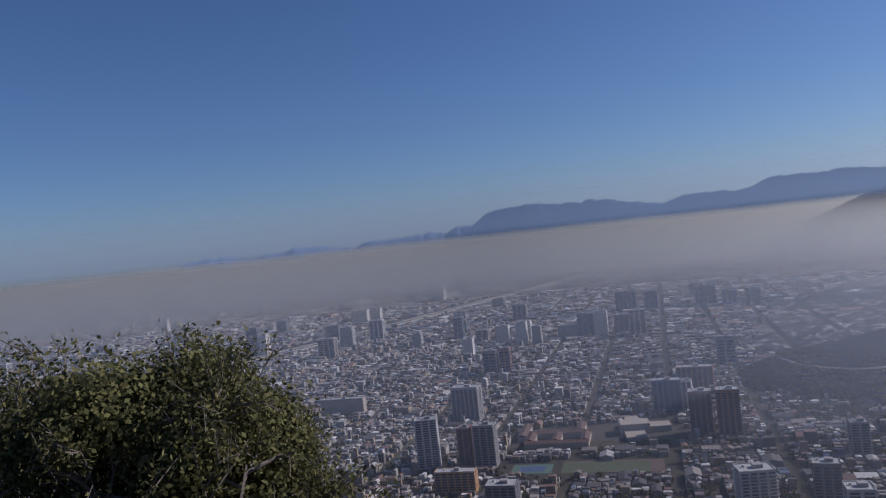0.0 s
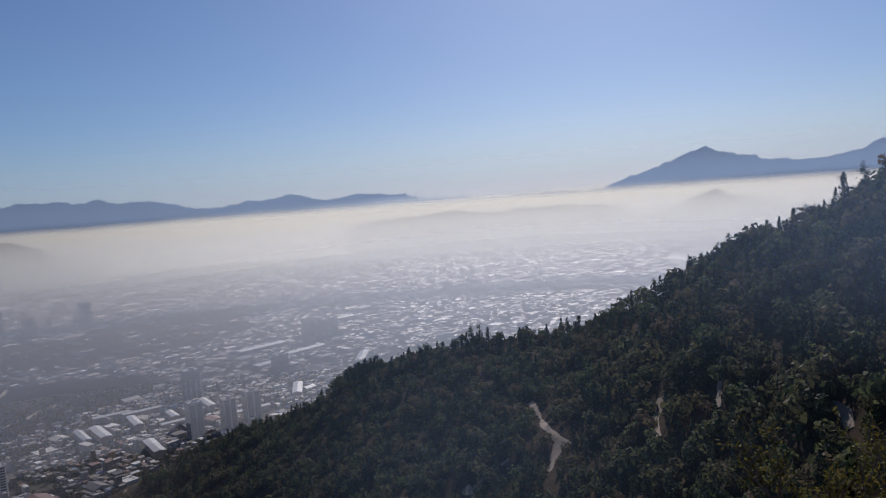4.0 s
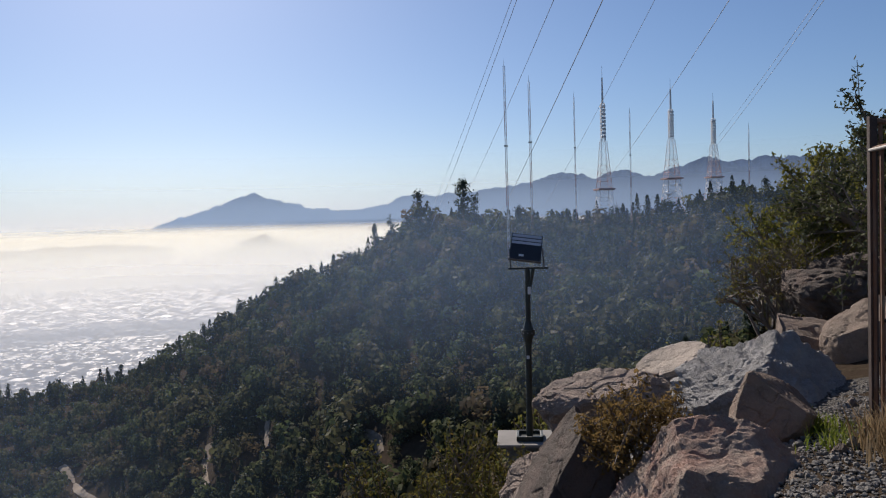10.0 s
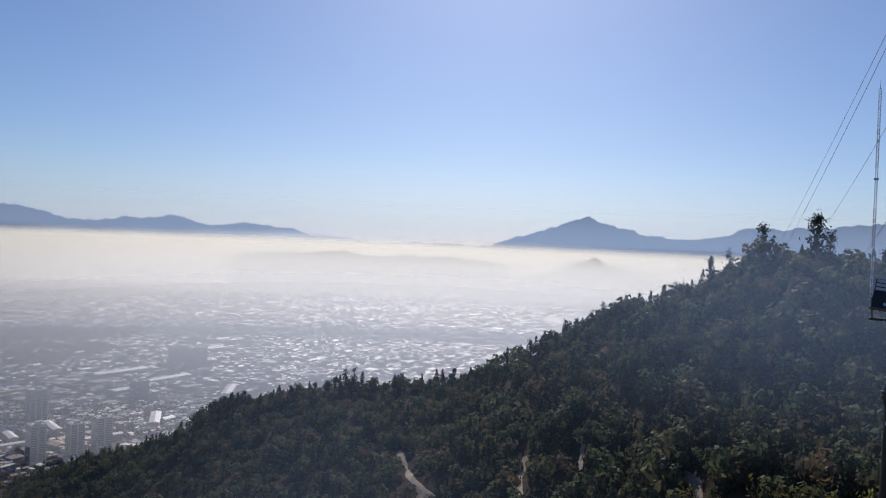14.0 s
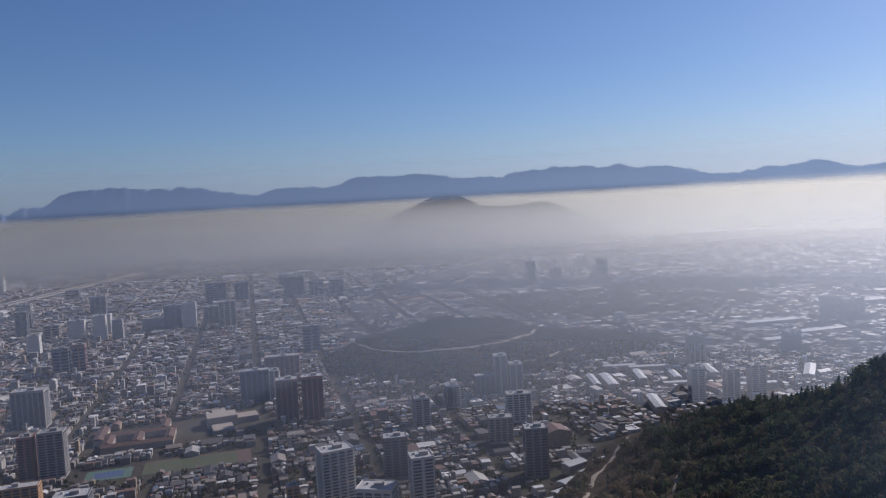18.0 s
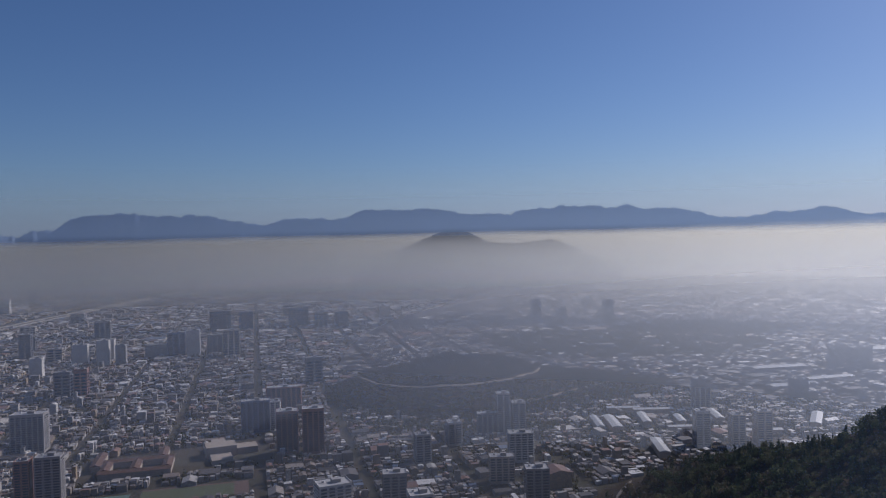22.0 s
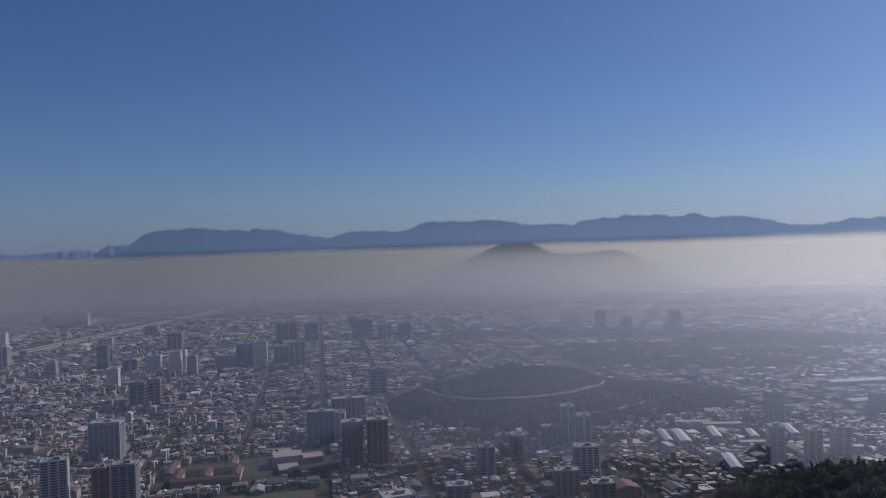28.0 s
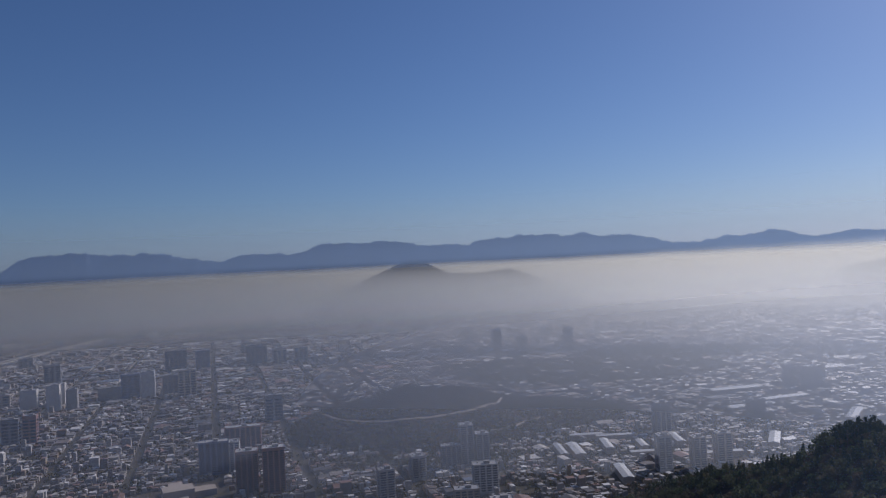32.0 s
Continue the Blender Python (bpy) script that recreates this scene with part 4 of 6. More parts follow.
# the wooded slope
g3 = np.random.RandomState(11)
n = 52000
fa = g3.uniform(-116, -2, n)
fr = np.sqrt(g3.uniform(55 ** 2, 960 ** 2, n))
fx, fy = -fr * np.sin(np.radians(fa)), fr * np.cos(np.radians(fa))
rv, rc = np.interp(fa, _land[:, 0], _land[:, 4]), np.interp(fa, _land[:, 0], _land[:, 6])
ok = (fr > rv * 0.82) & (fr < rc + 26) & (height(fx, fy) > PLAIN + 1.5)
grass_strip = (fa > -15.5 - (fr - 560) * 0.004)
ok &= ~(grass_strip & (g3.rand(n) < 0.68))
clump = np.sin(fx * 0.05 + 2 * np.sin(fy * 0.031)) * np.sin(fy * 0.043 + 1.7 * np.sin(fx * 0.027))
ok &= g3.rand(n) < np.clip(0.75 + 0.45 * clump + 0.25 * np.sin(fx * 0.19 + fy * 0.13), 0.36, 1)
for k, tr in enumerate(TRACKS):
    ok &= line_distance(fx, fy, tr) > (7.0 if k == 5 else 4.2)
fx, fy, fr, fa = fx[ok][:8800], fy[ok][:8800], fr[ok][:8800], fa[ok][:8800]
n = len(fx)
kinds = [leaf_cloud(165, 3.0, 3.0, 2.4, 0.52, 1), leaf_cloud(190, 3.6, 3.4, 2.8, 0.54, 2), leaf_cloud(145, 2.6, 2.9, 2.0, 0.50, 3), leaf_cloud(70, 2.2, 2.2, 0.9, 0.48, 4),
         leaf_cloud(170, 2.1, 2.1, 4.2, 0.5, 5, "cone"), leaf_cloud(150, 1.4, 1.4, 4.6, 0.46, 6, "column"), leaf_cloud(170, 3.0, 3.0, 4.0, 0.46, 7, "ragged")]
high = (fa < -52).astype(float)
dice = g3.rand(n)
kind = np.where(dice < 0.24, 0, np.where(dice < 0.44, 1, np.where(dice < 0.66, 2, np.where(dice < 0.8 - 0.08 * high, 3, np.where(dice < 0.87 - 0.02 * high, 4, np.where(dice < 0.93, 5, 6))))))
tintv = np.clip(g3.normal(0.2, 0.25, n) + 0.35 * (g3.rand(n) < 0.1), 0, 0.9)
tintv = np.where(fa > -17, np.clip(tintv + 0.5, 0, 1), tintv)
spots = np.stack([fx, fy, height(fx, fy) - 0.2, (0.6 + 1.35 * g3.rand(n) ** 1.9) * (1 + 0.35 * high), g3.uniform(0, 6.28, n), kind, tintv], -1)
wood = kind < 4
scatter("woodland_on_the_slope", spots[wood], kinds, M_LEAF_HILL, "dense dark green scrub and trees on the slope", "woodland", 1)
tall = spots[~wood]
tall[:, 6] = 0
tall[:, 3] = np.minimum(tall[:, 3], 1.35)
scatter("conifers_on_the_slope", tall, kinds, M_LEAF_PINE, "dark pines and cypresses on the slope", "woodland", 2)

# scrub on the park hill in the city
n = 8000
tx, ty = g3.uniform(-180, 450, n), g3.uniform(1120, 1580, n)
tz = town_hill(tx, ty)
ok = (tz > PLAIN + 1) & (line_distance(tx, ty, np.array(ring)) > 6)
tx, ty, tz = tx[ok], ty[ok], tz[ok]
small = [leaf_cloud(14, 3.4, 3.4, 1.8, 1.8, 21), leaf_cloud(12, 2.8, 3.0, 1.4, 1.7, 22)]
spots = np.stack([tx, ty, tz - 0.3, g3.uniform(0.7, 1.5, len(tx)), g3.uniform(0, 6.28, len(tx)), g3.randint(0, 2, len(tx)), np.clip(g3.normal(0.35, 0.25, len(tx)), 0, 0.9)], -1)
scatter("scrub_on_the_park_hill", spots, small, M_LEAF_CITY, "brownish scrub and trees on the park hill", "woodland", 3)

# trees in yards, parks and streets of the city
yx, yy = lx[yard], ly[yard]
yx = np.concatenate([yx + g3.normal(0, 4, len(yx)) for _ in range(3)])
yy = np.concatenate([yy + g3.normal(0, 4, len(yy)) for _ in range(3)])
n = 9000
sa = g3.uniform(-60, 62, n)
sr = np.sqrt(g3.uniform(560 ** 2, 3200 ** 2, n))
sx, sy = -sr * np.sin(np.radians(sa)), sr * np.cos(np.radians(sa))
u, v = sx * GU[0] + sy * GU[1], sx * GV[0] + sy * GV[1]
on_street = ((u % BU) < STREET / 2) | ((v % BV) < STREET / 2) | ((u % BU) > BU - STREET / 2)
yx, yy = np.concatenate([yx, sx[on_street]]), np.concatenate([yy, sy[on_street]])
px, py = [], []
for x, y, a, b in PARK:
    m = int(a * b / 26)
    t, q = g3.uniform(0, 6.283, m), np.sqrt(g3.uniform(0, 1, m))
    px.append(x + a * q * np.cos(t))
    py.append(y + b * q * np.sin(t))
yx, yy = np.concatenate([yx, *px]), np.concatenate([yy, *py])
ok = (height(yx, yy) < PLAIN + 0.5) & (line_distance(yx, yy, RIVER) > 45) & (np.hypot(yx, yy) < 4300)
for x, y, a, b, t in taken:
    dx, dy = yx - x, yy - y
    ok &= ~((np.abs(dx * math.cos(t) + dy * math.sin(t)) < a - 2) & (np.abs(-dx * math.sin(t) + dy * math.cos(t)) < b - 2))
yx, yy = yx[ok], yy[ok]
n = len(yx)
small = [leaf_cloud(16, 2.8, 2.8, 2.6, 1.35, 31), leaf_cloud(14, 2.2, 2.4, 3.2, 1.2, 32), leaf_cloud(12, 3.2, 3.0, 2.2, 1.5, 33)]
spots = np.stack([yx, yy, np.full(n, PLAIN + 0.8), g3.uniform(0.7, 1.5, n), g3.uniform(0, 6.28, n), g3.randint(0, 3, n), np.clip(g3.normal(0.3, 0.3, n), 0, 1)], -1)
scatter("city_trees", spots, small, M_LEAF_CITY, "dull green and bare brown winter street trees", "trees", 4)


# trees that stand out on the crest
def crest_tree(az, r, h, shape, seed, label, lean=0.0):
    x, y = way(az, r)
    t = thing("tree", label, "tree", "trees on the crest", at=(x, y, hz(x, y) - 0.3))
    bm = bmesh.new()
    rod(bm, (0, 0, 0), (lean, 0, h * 0.55), 0.022 * h, 0.014 * h, 6)
    rod(bm, (lean, 0, h * 0.55), (lean * 1.6, lean * 0.4, h * 0.96), 0.014 * h, 0.004 * h, 5)
    rg = random.Random(seed)
    for _ in range(7):
        z = rg.uniform(0.35, 0.9) * h
        a, l = rg.uniform(0, 6.28), rg.uniform(0.08, 0.2) * h
        rod(bm, (lean * z / h, 0, z), (lean + math.cos(a) * l, math.sin(a) * l, z + l * 0.5), 0.008 * h, 0.003 * h, 4)
    part("trunk", bm, M_BARK, t)
    wide = {"cone": 0.2, "column": 0.13, "ragged": 0.24, "round": 0.26}[shape]
    n = int(240 + 14 * h)
    base = {"cone": 0.12, "column": 0.08, "ragged": 0.1, "round": 0.35}[shape] * h
    v = leaf_cloud(n, wide * h, wide * h, (h - base) / 2 * (1 if shape != "round" else 0.8), 0.024 * h + 0.10, seed, shape)
    v[:, 2] += base
    v[:, 0] += lean * np.clip(v[:, 2] / h, 0, 1.6)
    part("crown", np_mesh("crown", v, [quads_of(n)], [M_LEAF_PINE], attrs={"tint": np.zeros(len(v))}), None, t)


CREST = random.Random(23)
for az, h, shape in ((-74.1, 21, "ragged"), (-74.9, 15, "ragged"), (-73.2, 10, "cone"), (-70.7, 16, "ragged"), (-71.6, 9, "column"), (-68.6, 13, "ragged"), (-67.4, 15, "column"), (-66.9, 12, "cone"),
                     (-65.6, 13, "round"), (-66.2, 10, "cone"), (-64.3, 12, "column"), (-63.4, 11, "cone"), (-62.6, 10, "column"), (-61.6, 9, "cone"), (-60.9, 10, "ragged"), (-60.1, 11, "ragged"),
                     (-59.3, 10, "ragged"), (-58.2, 10, "ragged"), (-57.4, 11, "ragged"), (-56.3, 8, "cone"), (-54.9, 8, "column"), (-53.2, 9, "column"), (-51.3, 7, "round"), (-49.3, 10, "ragged"), (-47.5, 7, "column"),
                     (-46, 6, "round"), (-44.3, 8, "round"), (-42.4, 10, "ragged"), (-41.8, 12, "ragged"), (-41.2, 12, "ragged"), (-40.5, 10, "round"), (-39, 7, "round"), (-37.4, 8, "round"), (-35.8, 7, "cone")):
    crest_tree(az, float(np.interp(az, _land[:, 0], _land[:, 6])) - CREST.uniform(0, 10), h * 1.35, shape, int(-az * 10), f"dark {'open ragged pine' if shape == 'ragged' else 'narrow cypress' if shape == 'column' else 'pointed conifer' if shape == 'cone' else 'rounded tree'} on the ridge")
for k in range(11):      # a clump of tall bare-stemmed pines
    az = -33.9 + k * 0.23
    crest_tree(az, 612 + CREST.uniform(-14, 14), CREST.uniform(12, 18), "ragged", 400 + k, "dark tall pine in a close clump", CREST.uniform(-0.4, 0.4))
for k in range(9):
    az = -22.2 - k * 0.72
    crest_tree(az, float(np.interp(az, _land[:, 0], _land[:, 6])) - CREST.uniform(0, 30), CREST.uniform(8, 14), CREST.choice(["ragged", "cone", "column"]), 430 + k, "dark pine on the low spur")
for k in range(34):      # tufted trees round the far masts
    az = -76 - k * 0.72
    crest_tree(az, 392 + CREST.uniform(-16, 10), CREST.uniform(9, 15) + 6 * math.exp(-((az + 90) / 4) ** 2), CREST.choice(["round", "ragged", "cone", "cone", "column"]), 500 + k, "dark tree on the antenna hill")

# ---- the far masts on the antenna hill ----
# Mast red is paled in its colour for the haze before it.
M_RED = plain("red_mast_paint_hazed", (0.48, 0.31, 0.28), 0.6, vary=0.15)
M_WHITE = plain("white_mast_paint", (0.72, 0.72, 0.72), 0.6, vary=0.1)
M_STEEL = plain("galvanised_steel", (0.17, 0.175, 0.18), 0.6, metal=0.3, vary=0.2)
M_DISH = plain("grey_dish_shell", (0.45, 0.46, 0.48), 0.6, vary=0.1, scale=2)


def lattice(bm, z0, z1, w0, w1, bays, t):
    """A four-legged lattice between two heights, with cross braces."""
    sgn = ((-1, -1), (1, -1), (1, 1), (-1, 1))
    at = lambda k, z: Vector((sgn[k % 4][0] * (w0 + (w1 - w0) * (z - z0) / (z1 - z0)) / 2, sgn[k % 4][1] * (w0 + (w1 - w0) * (z - z0) / (z1 - z0)) / 2, z))
    for k in range(4):
        rod(bm, at(k, z0), at(k, z1), t, sides=4)
    for b in range(bays):
        a, c = z0 + (z1 - z0) * b / bays, z0 + (z1 - z0) * (b + 1) / bays
        for k in range(4):
            rod(bm, at(k, a), at(k + 1, c), t * 0.6, sides=3)
            rod(bm, at(k + 1, a), at(k, c), t * 0.6, sides=3)
            rod(bm, at(k, c), at(k + 1, c), t * 0.6, sides=3)
    return bm


def lattice_tower(az, r, z0, h, w, label):
    x, y = way(az, r)
    t = thing("lattice_tower", label, "antenna tower", "masts on the antenna hill", at=(x, y, z0))
    t.rotation_euler.z = radians(25)
    cuts = [0, 0.14, 0.28, 0.42, 0.56]
    for i in range(4):
        a, b = cuts[i], cuts[i + 1]
        wa, wb = w * (1 - 1.25 * a), w * (1 - 1.25 * b)
        part("leg_section", lattice(bmesh.new(), a * h, b * h, wa, wb, 3, 0.12), M_RED if i % 2 == 0 else M_WHITE, t)
    part("platform", box(bmesh.new(), -w * 0.45, w * 0.45, -w * 0.45, w * 0.45, 0.275 * h, 0.285 * h), M_RED, t)
    part("upper_mast", lattice(bmesh.new(), 0.56 * h, 0.78 * h, w * 0.2, w * 0.17, 6, 0.13), M_WHITE, t)
    for k in range(9):
        z = (0.58 + 0.022 * k) * h
        part("antenna_panel", box(bmesh.new(), -w * 0.12, w * 0.12, -w * 0.12, w * 0.12, z, z + 0.012 * h), M_WHITE, t)
    part("top_mast", rod(bmesh.new(), (0, 0, 0.78 * h), (0, 0, 0.93 * h), w * 0.06, w * 0.04), M_WHITE, t)
    part("spike", rod(bmesh.new(), (0, 0, 0.93 * h), (0, 0, h), 0.12, 0.06), M_WHITE, t)
    return t


lattice_tower(-84.5, 395, -12, 86, 9.5, "tall red and white lattice broadcasting tower")
lattice_tower(-89.25, 408, -3, 70, 9.5, "red and white lattice broadcasting tower")
lattice_tower(-92.1, 405, 0, 58, 8.0, "slim red and white lattice broadcasting tower")


def thin_mast(az, r, z0, z1, w, label):
    x, y = way(az, r)
    t = thing("radio_mast", label, "antenna mast", "masts on the antenna hill", at=(x, y, z0))
    h = z1 - z0
    n = 6
    for i in range(n):
        part("mast_section", lattice(bmesh.new(), h * i / n, h * (i + 1) / n, w, w, 5, 0.05), M_WHITE if i % 2 else M_RED, t)
    part("collar", box(bmesh.new(), -w, w, -w, w, h * 0.62, h * 0.62 + 0.5), M_STEEL, t)
    for k in range(4):
        z = h * (0.78 + 0.05 * k)
        part("aerial", rod(bmesh.new(), (0, 0, z), (1.3, 0.3, z + 0.3), 0.1, sides=5), M_STEEL, t)
    part("spike", rod(bmesh.new(), (0, 0, h), (0, 0, h + 3), 0.1, 0.04), M_STEEL, t)


thin_mast(-77.4, 330, -26, 64, 0.75, "thin guyed red and white radio mast")
thin_mast(-79.2, 360, -12, 62, 0.8, "thin guyed red and white radio mast")
thin_mast(-82.45, 400, -9, 60, 0.5, "very thin pale radio mast")
thin_mast(-86.4, 400, -6, 50, 0.5, "very thin pale radio mast")
thin_mast(-94.4, 405, -1, 39, 0.45, "very thin pale radio mast")
hut = thing("transmitter_hut", "small pale transmitter building between trees", "building")
hxx, hyy = way(-91.2, 386)
hut.location = (hxx, hyy, hz(hxx, hyy) + 2.2)
part("wall", box(bmesh.new(), -6, 6, -3, 3, -6, 3.2), M_FACADE["white"], hut)
part("roof", box(bmesh.new(), -6.6, 6.6, -3.6, 3.6, 3.204, 3.7), M_ROOFTOP, hut)

# overhead cables from the summit down to the wood
M_CABLE = plain("weathered_cable", (0.4, 0.42, 0.45), 0.6, vary=0.1)


def cable(az0, el0, r0, az1, el1, r1, radius, label="thin grey overhead cable"):
    a = Vector((*way(az0, r0), r0 * math.tan(radians(el0))))
    b = Vector((*way(az1, r1), r1 * math.tan(radians(el1))))
    a, b = a + (a - b) * 0.5, b + (b - a) * 0.04
    cu = bpy.data.curves.new("cable", 'CURVE')
    cu.dimensions, cu.bevel_depth, cu.bevel_resolution = '3D', radius, 1
    sp = cu.splines.new('POLY')
    n = 24
    sp.points.add(n)
    for k in range(n + 1):
        f = k / n
        p = a.lerp(b, f)
        sp.points[k].co = (*p.xy, p.z - 4 * 0.006 * (b - a).length * f * (1 - f), 1)
    cu.materials.append(M_CABLE)
    me = bpy.data.meshes.new_from_object(bpy.data.objects.new("cable", cu))
    tagged(new("cable", me), label, "cable", "overhead cables")


cable(-77.5, 13.9, 90, -71.8, -0.2, 230, 0.032)
cable(-77.1, 13.9, 90, -71.5, 0.2, 230, 0.026)
cable(-80.1, 14.0, 80, -74.6, 2.2, 230, 0.032)
cable(-83.7, 14.2, 60, -76.3, -0.7, 190, 0.036, "thin dark overhead cable")
cable(-87.5, 14.2, 90, -80.1, 0.7, 260, 0.026)
cable(-92.5, 14.2, 75, -84.7, 2.5, 260, 0.032)
cable(-99.0, 14.1, 100, -91.0, 3.0, 300, 0.034)
cable(-98.6, 14.1, 100, -90.8, 3.2, 300, 0.028)

# ---- the dish tower behind the fence ----
M_TOWER = plain("dark_tower_steel", (0.06, 0.062, 0.065), 0.6, metal=0.2, vary=0.25)
dt = thing("dish_tower", "steel lattice tower carrying grey dish antennas", "antenna tower")
dx_, dy_ = way(-107.4, 45)
dt.location = (dx_, dy_, 0.5)
dt.rotation_euler.z = radians(-107 + 12)
part("lattice_mast", lattice(bmesh.new(), 0, 18, 1.3, 1.3, 12, 0.06), M_TOWER, dt)
part("inner_duct", box(bmesh.new(), -0.35, 0.35, -0.3, 0.3, 0.5, 17), plain("tan_cable_duct", (0.33, 0.29, 0.22), 0.7), dt)
for k, z in enumerate((6.1, 8.0, 10.4, 13.0)):
    part("cable_tray", box(bmesh.new(), -0.7, 0.75, -0.78, -0.66, z, z + 0.5), M_DISH, dt)
part("side_pole", rod(bmesh.new(), (-2.15, -0.4, -3), (-2.15, -0.4, 8.8), 0.09), M_TOWER, dt)
for z in (5.2, 5.8):
    part("side_arm", rod(bmesh.new(), (-2.15, -0.4, z), (-0.65, -0.4, z), 0.06), M_TOWER, dt)
part("side_brace", rod(bmesh.new(), (-2.15, -0.4, 4.6), (-0.65, -0.4, 7.2), 0.05), M_TOWER, dt)
for z in (6.6, 8.0, 9.3):
    part("cross_arm", rod(bmesh.new(), (-1.2, -0.5, z), (4.2, -0.5, z + 0.15), 0.05), M_TOWER, dt)
part("right_pole", rod(bmesh.new(), (3.9, -0.4, 3), (3.9, -0.4, 13), 0.07), M_TOWER, dt)
part("panel_antenna", box(bmesh.new(), -1.75, -1.45, -0.6, -0.4, 9.9, 11.2, 0.04), M_WHITE, dt, "white sector antenna panel")


def dish(x, y, z, d, yaw, label="grey round dish antenna"):
    bm = bmesh.new()
    bmesh.ops.create_uvsphere(bm, u_segments=24, v_segments=10, radius=d / 2)
    bmesh.ops.delete(bm, geom=[v for v in bm.verts if v.co.z > 0.001], context='VERTS')
    for v in bm.verts:
        v.co.z *= 0.42
    bmesh.ops.holes_fill(bm, edges=[e for e in bm.edges if e.is_boundary])
    bmesh.ops.rotate(bm, verts=bm.verts, matrix=Matrix.Rotation(radians(90), 3, 'X'))
    o = part("dish", bm, M_DISH, dt, label)
    o.location, o.rotation_euler = (x, y, z), (0, 0, radians(yaw))
    part("hub", rod(bmesh.new(), (0, 0.1, 0), (0, -0.22, 0), 0.07), M_STEEL, o)
    return o


dish(-0.85, -0.95, 9.25, 1.15, 15)
dish(-1.3, -0.9, 7.7, 0.9, 48, "grey dish antenna seen from the side")
dish(0.5, -1.0, 7.35, 0.8, 10)
dish(1.7, -1.0, 10.45, 1.3, -8)
dish(1.5, -1.0, 9.1, 1.35, -8)
dish(3.4, -1.0, 8.3, 0.9, 10)

# ---- the lookout: rocks, fence, pillar, lamp ----
def rock_build(tone, red=0.0, coarse=1.0):
    def build(nt, b):
        v = coords(nt)
        a, c, d = noisy(nt, v, 1.6, 8, 0.65), noisy(nt, v, 7, 8, 0.7), noisy(nt, v, 45, 5, 0.7)
        col = ramp(nt, a, (0.3, tuple(t * 0.6 for t in tone)), (0.5, tone), (0.7, tuple(min(1, t * 1.35) for t in tone)))
        if red:
            w = noisy(nt, v, 3.1, 6, 0.6)
            col = mix(nt, ramp(nt, w, (0.42, (0,) * 3), (0.60, (red,) * 3)), col, (0.26, 0.115, 0.08))
        col = mix(nt, ramp(nt, c, (0.3, (0.55,) * 3), (0.45, (0,) * 3)), col, tuple(t * 0.35 for t in tone))
        col = mix(nt, ramp(nt, d, (0.50, (0,) * 3), (0.72, (0.45,) * 3)), col, tuple(min(1, t * 1.6) for t in tone))
        nt.links.new(col, b.inputs["Base Color"])
        b.inputs["Roughness"].default_value = 0.9
        b.inputs["Specular IOR Level"].default_value = 0.3
        h = mix(nt, 0.4, c, d)
        bump(nt, b, h, 0.9, 0.085 * coarse)
    return build


M_ROCK = mat("grey_rock", rock_build((0.29, 0.28, 0.27), 0.0, 1.2))
M_ROCK_BROWN = mat("brown_rock", rock_build((0.28, 0.225, 0.185), 0.12))
# Brown darkened for shade on the tall boulder; also serves the dark rocks.
M_ROCK_SHADE = mat("dark_and_shaded_rock", rock_build((0.10, 0.08, 0.066), 0.1, 0.8))
M_ROCK_TAN = mat("tan_rock", rock_build((0.20, 0.155, 0.12), 0.1, 0.5))
M_ROCK_PALE = mat("pale_rock", rock_build((0.40, 0.34, 0.28), 0.05, 0.6))
M_ROCK_RED = mat("reddish_rock", rock_build((0.31, 0.24, 0.195), 0.6, 0.9))
M_ROCK_DARK = mat("dark_rock", rock_build((0.25, 0.24, 0.228), 0.0, 1.4))


def boulder_mesh(size, seed, cuts=7, rough=0.12, detail=4, facets=()):
    """An angular boulder: a ball cut by planes, then roughened. facets: chosen planes (nx, ny, nz, distance) in metres."""
    g = random.Random(seed)
    bm = bmesh.new()
    bmesh.ops.create_icosphere(bm, subdivisions=detail, radius=1.0)
    planes = []
    for _ in range(cuts):
        d = Vector((g.gauss(0, 1), g.gauss(0, 1), g.gauss(0, 0.8))).normalized()
        planes.append((d, g.uniform(0.42, 0.74)))
    chosen = [(Vector(f[:3]).normalized(), f[3]) for f in facets]
    off = Vector((g.uniform(0, 50), g.uniform(0, 50), g.uniform(0, 50)))
    big = (size[0] * size[1] * size[2]) ** (1 / 3)
    for v in bm.verts:
        p = v.co.copy()
        for d, k in planes:
            e = p.dot(d) - k
            if e > 0:
                p -= d * e
        q = Vector((p.x * size[0], p.y * size[1], p.z * size[2]))
        for d, k in chosen:
            e = q.dot(d) - k * (1 + 0.10 * noise.noise(q / big * 1.7 + off))      # broken faces are never quite flat
            if e > 0:
                q -= d * e
        p = Vector((q.x / size[0], q.y / size[1], q.z / size[2]))
        m = q / big
        n1 = noise.noise(m * 1.5 + off)
        n2 = abs(noise.noise(m * 3.8 + off * 2)) - 0.25
        n3 = abs(noise.noise(Vector((m.x * 9, m.y * 9, m.z * 15)) + off * 3)) - 0.2
        n4 = noise.noise(m * 26 + off * 5)
        crack = -0.07 * max(0, 1 - abs(noise.noise(m * 2.0 + off * 4)) * 14)
        v.co = q * (1 + rough * (0.8 * n1 + 0.8 * n2 + 0.40 * n3 + 0.20 * n4) + 0.012 * noise.noise(m * 60 + off) + crack)
    for f in bm.faces:
        f.smooth = False
    return bm


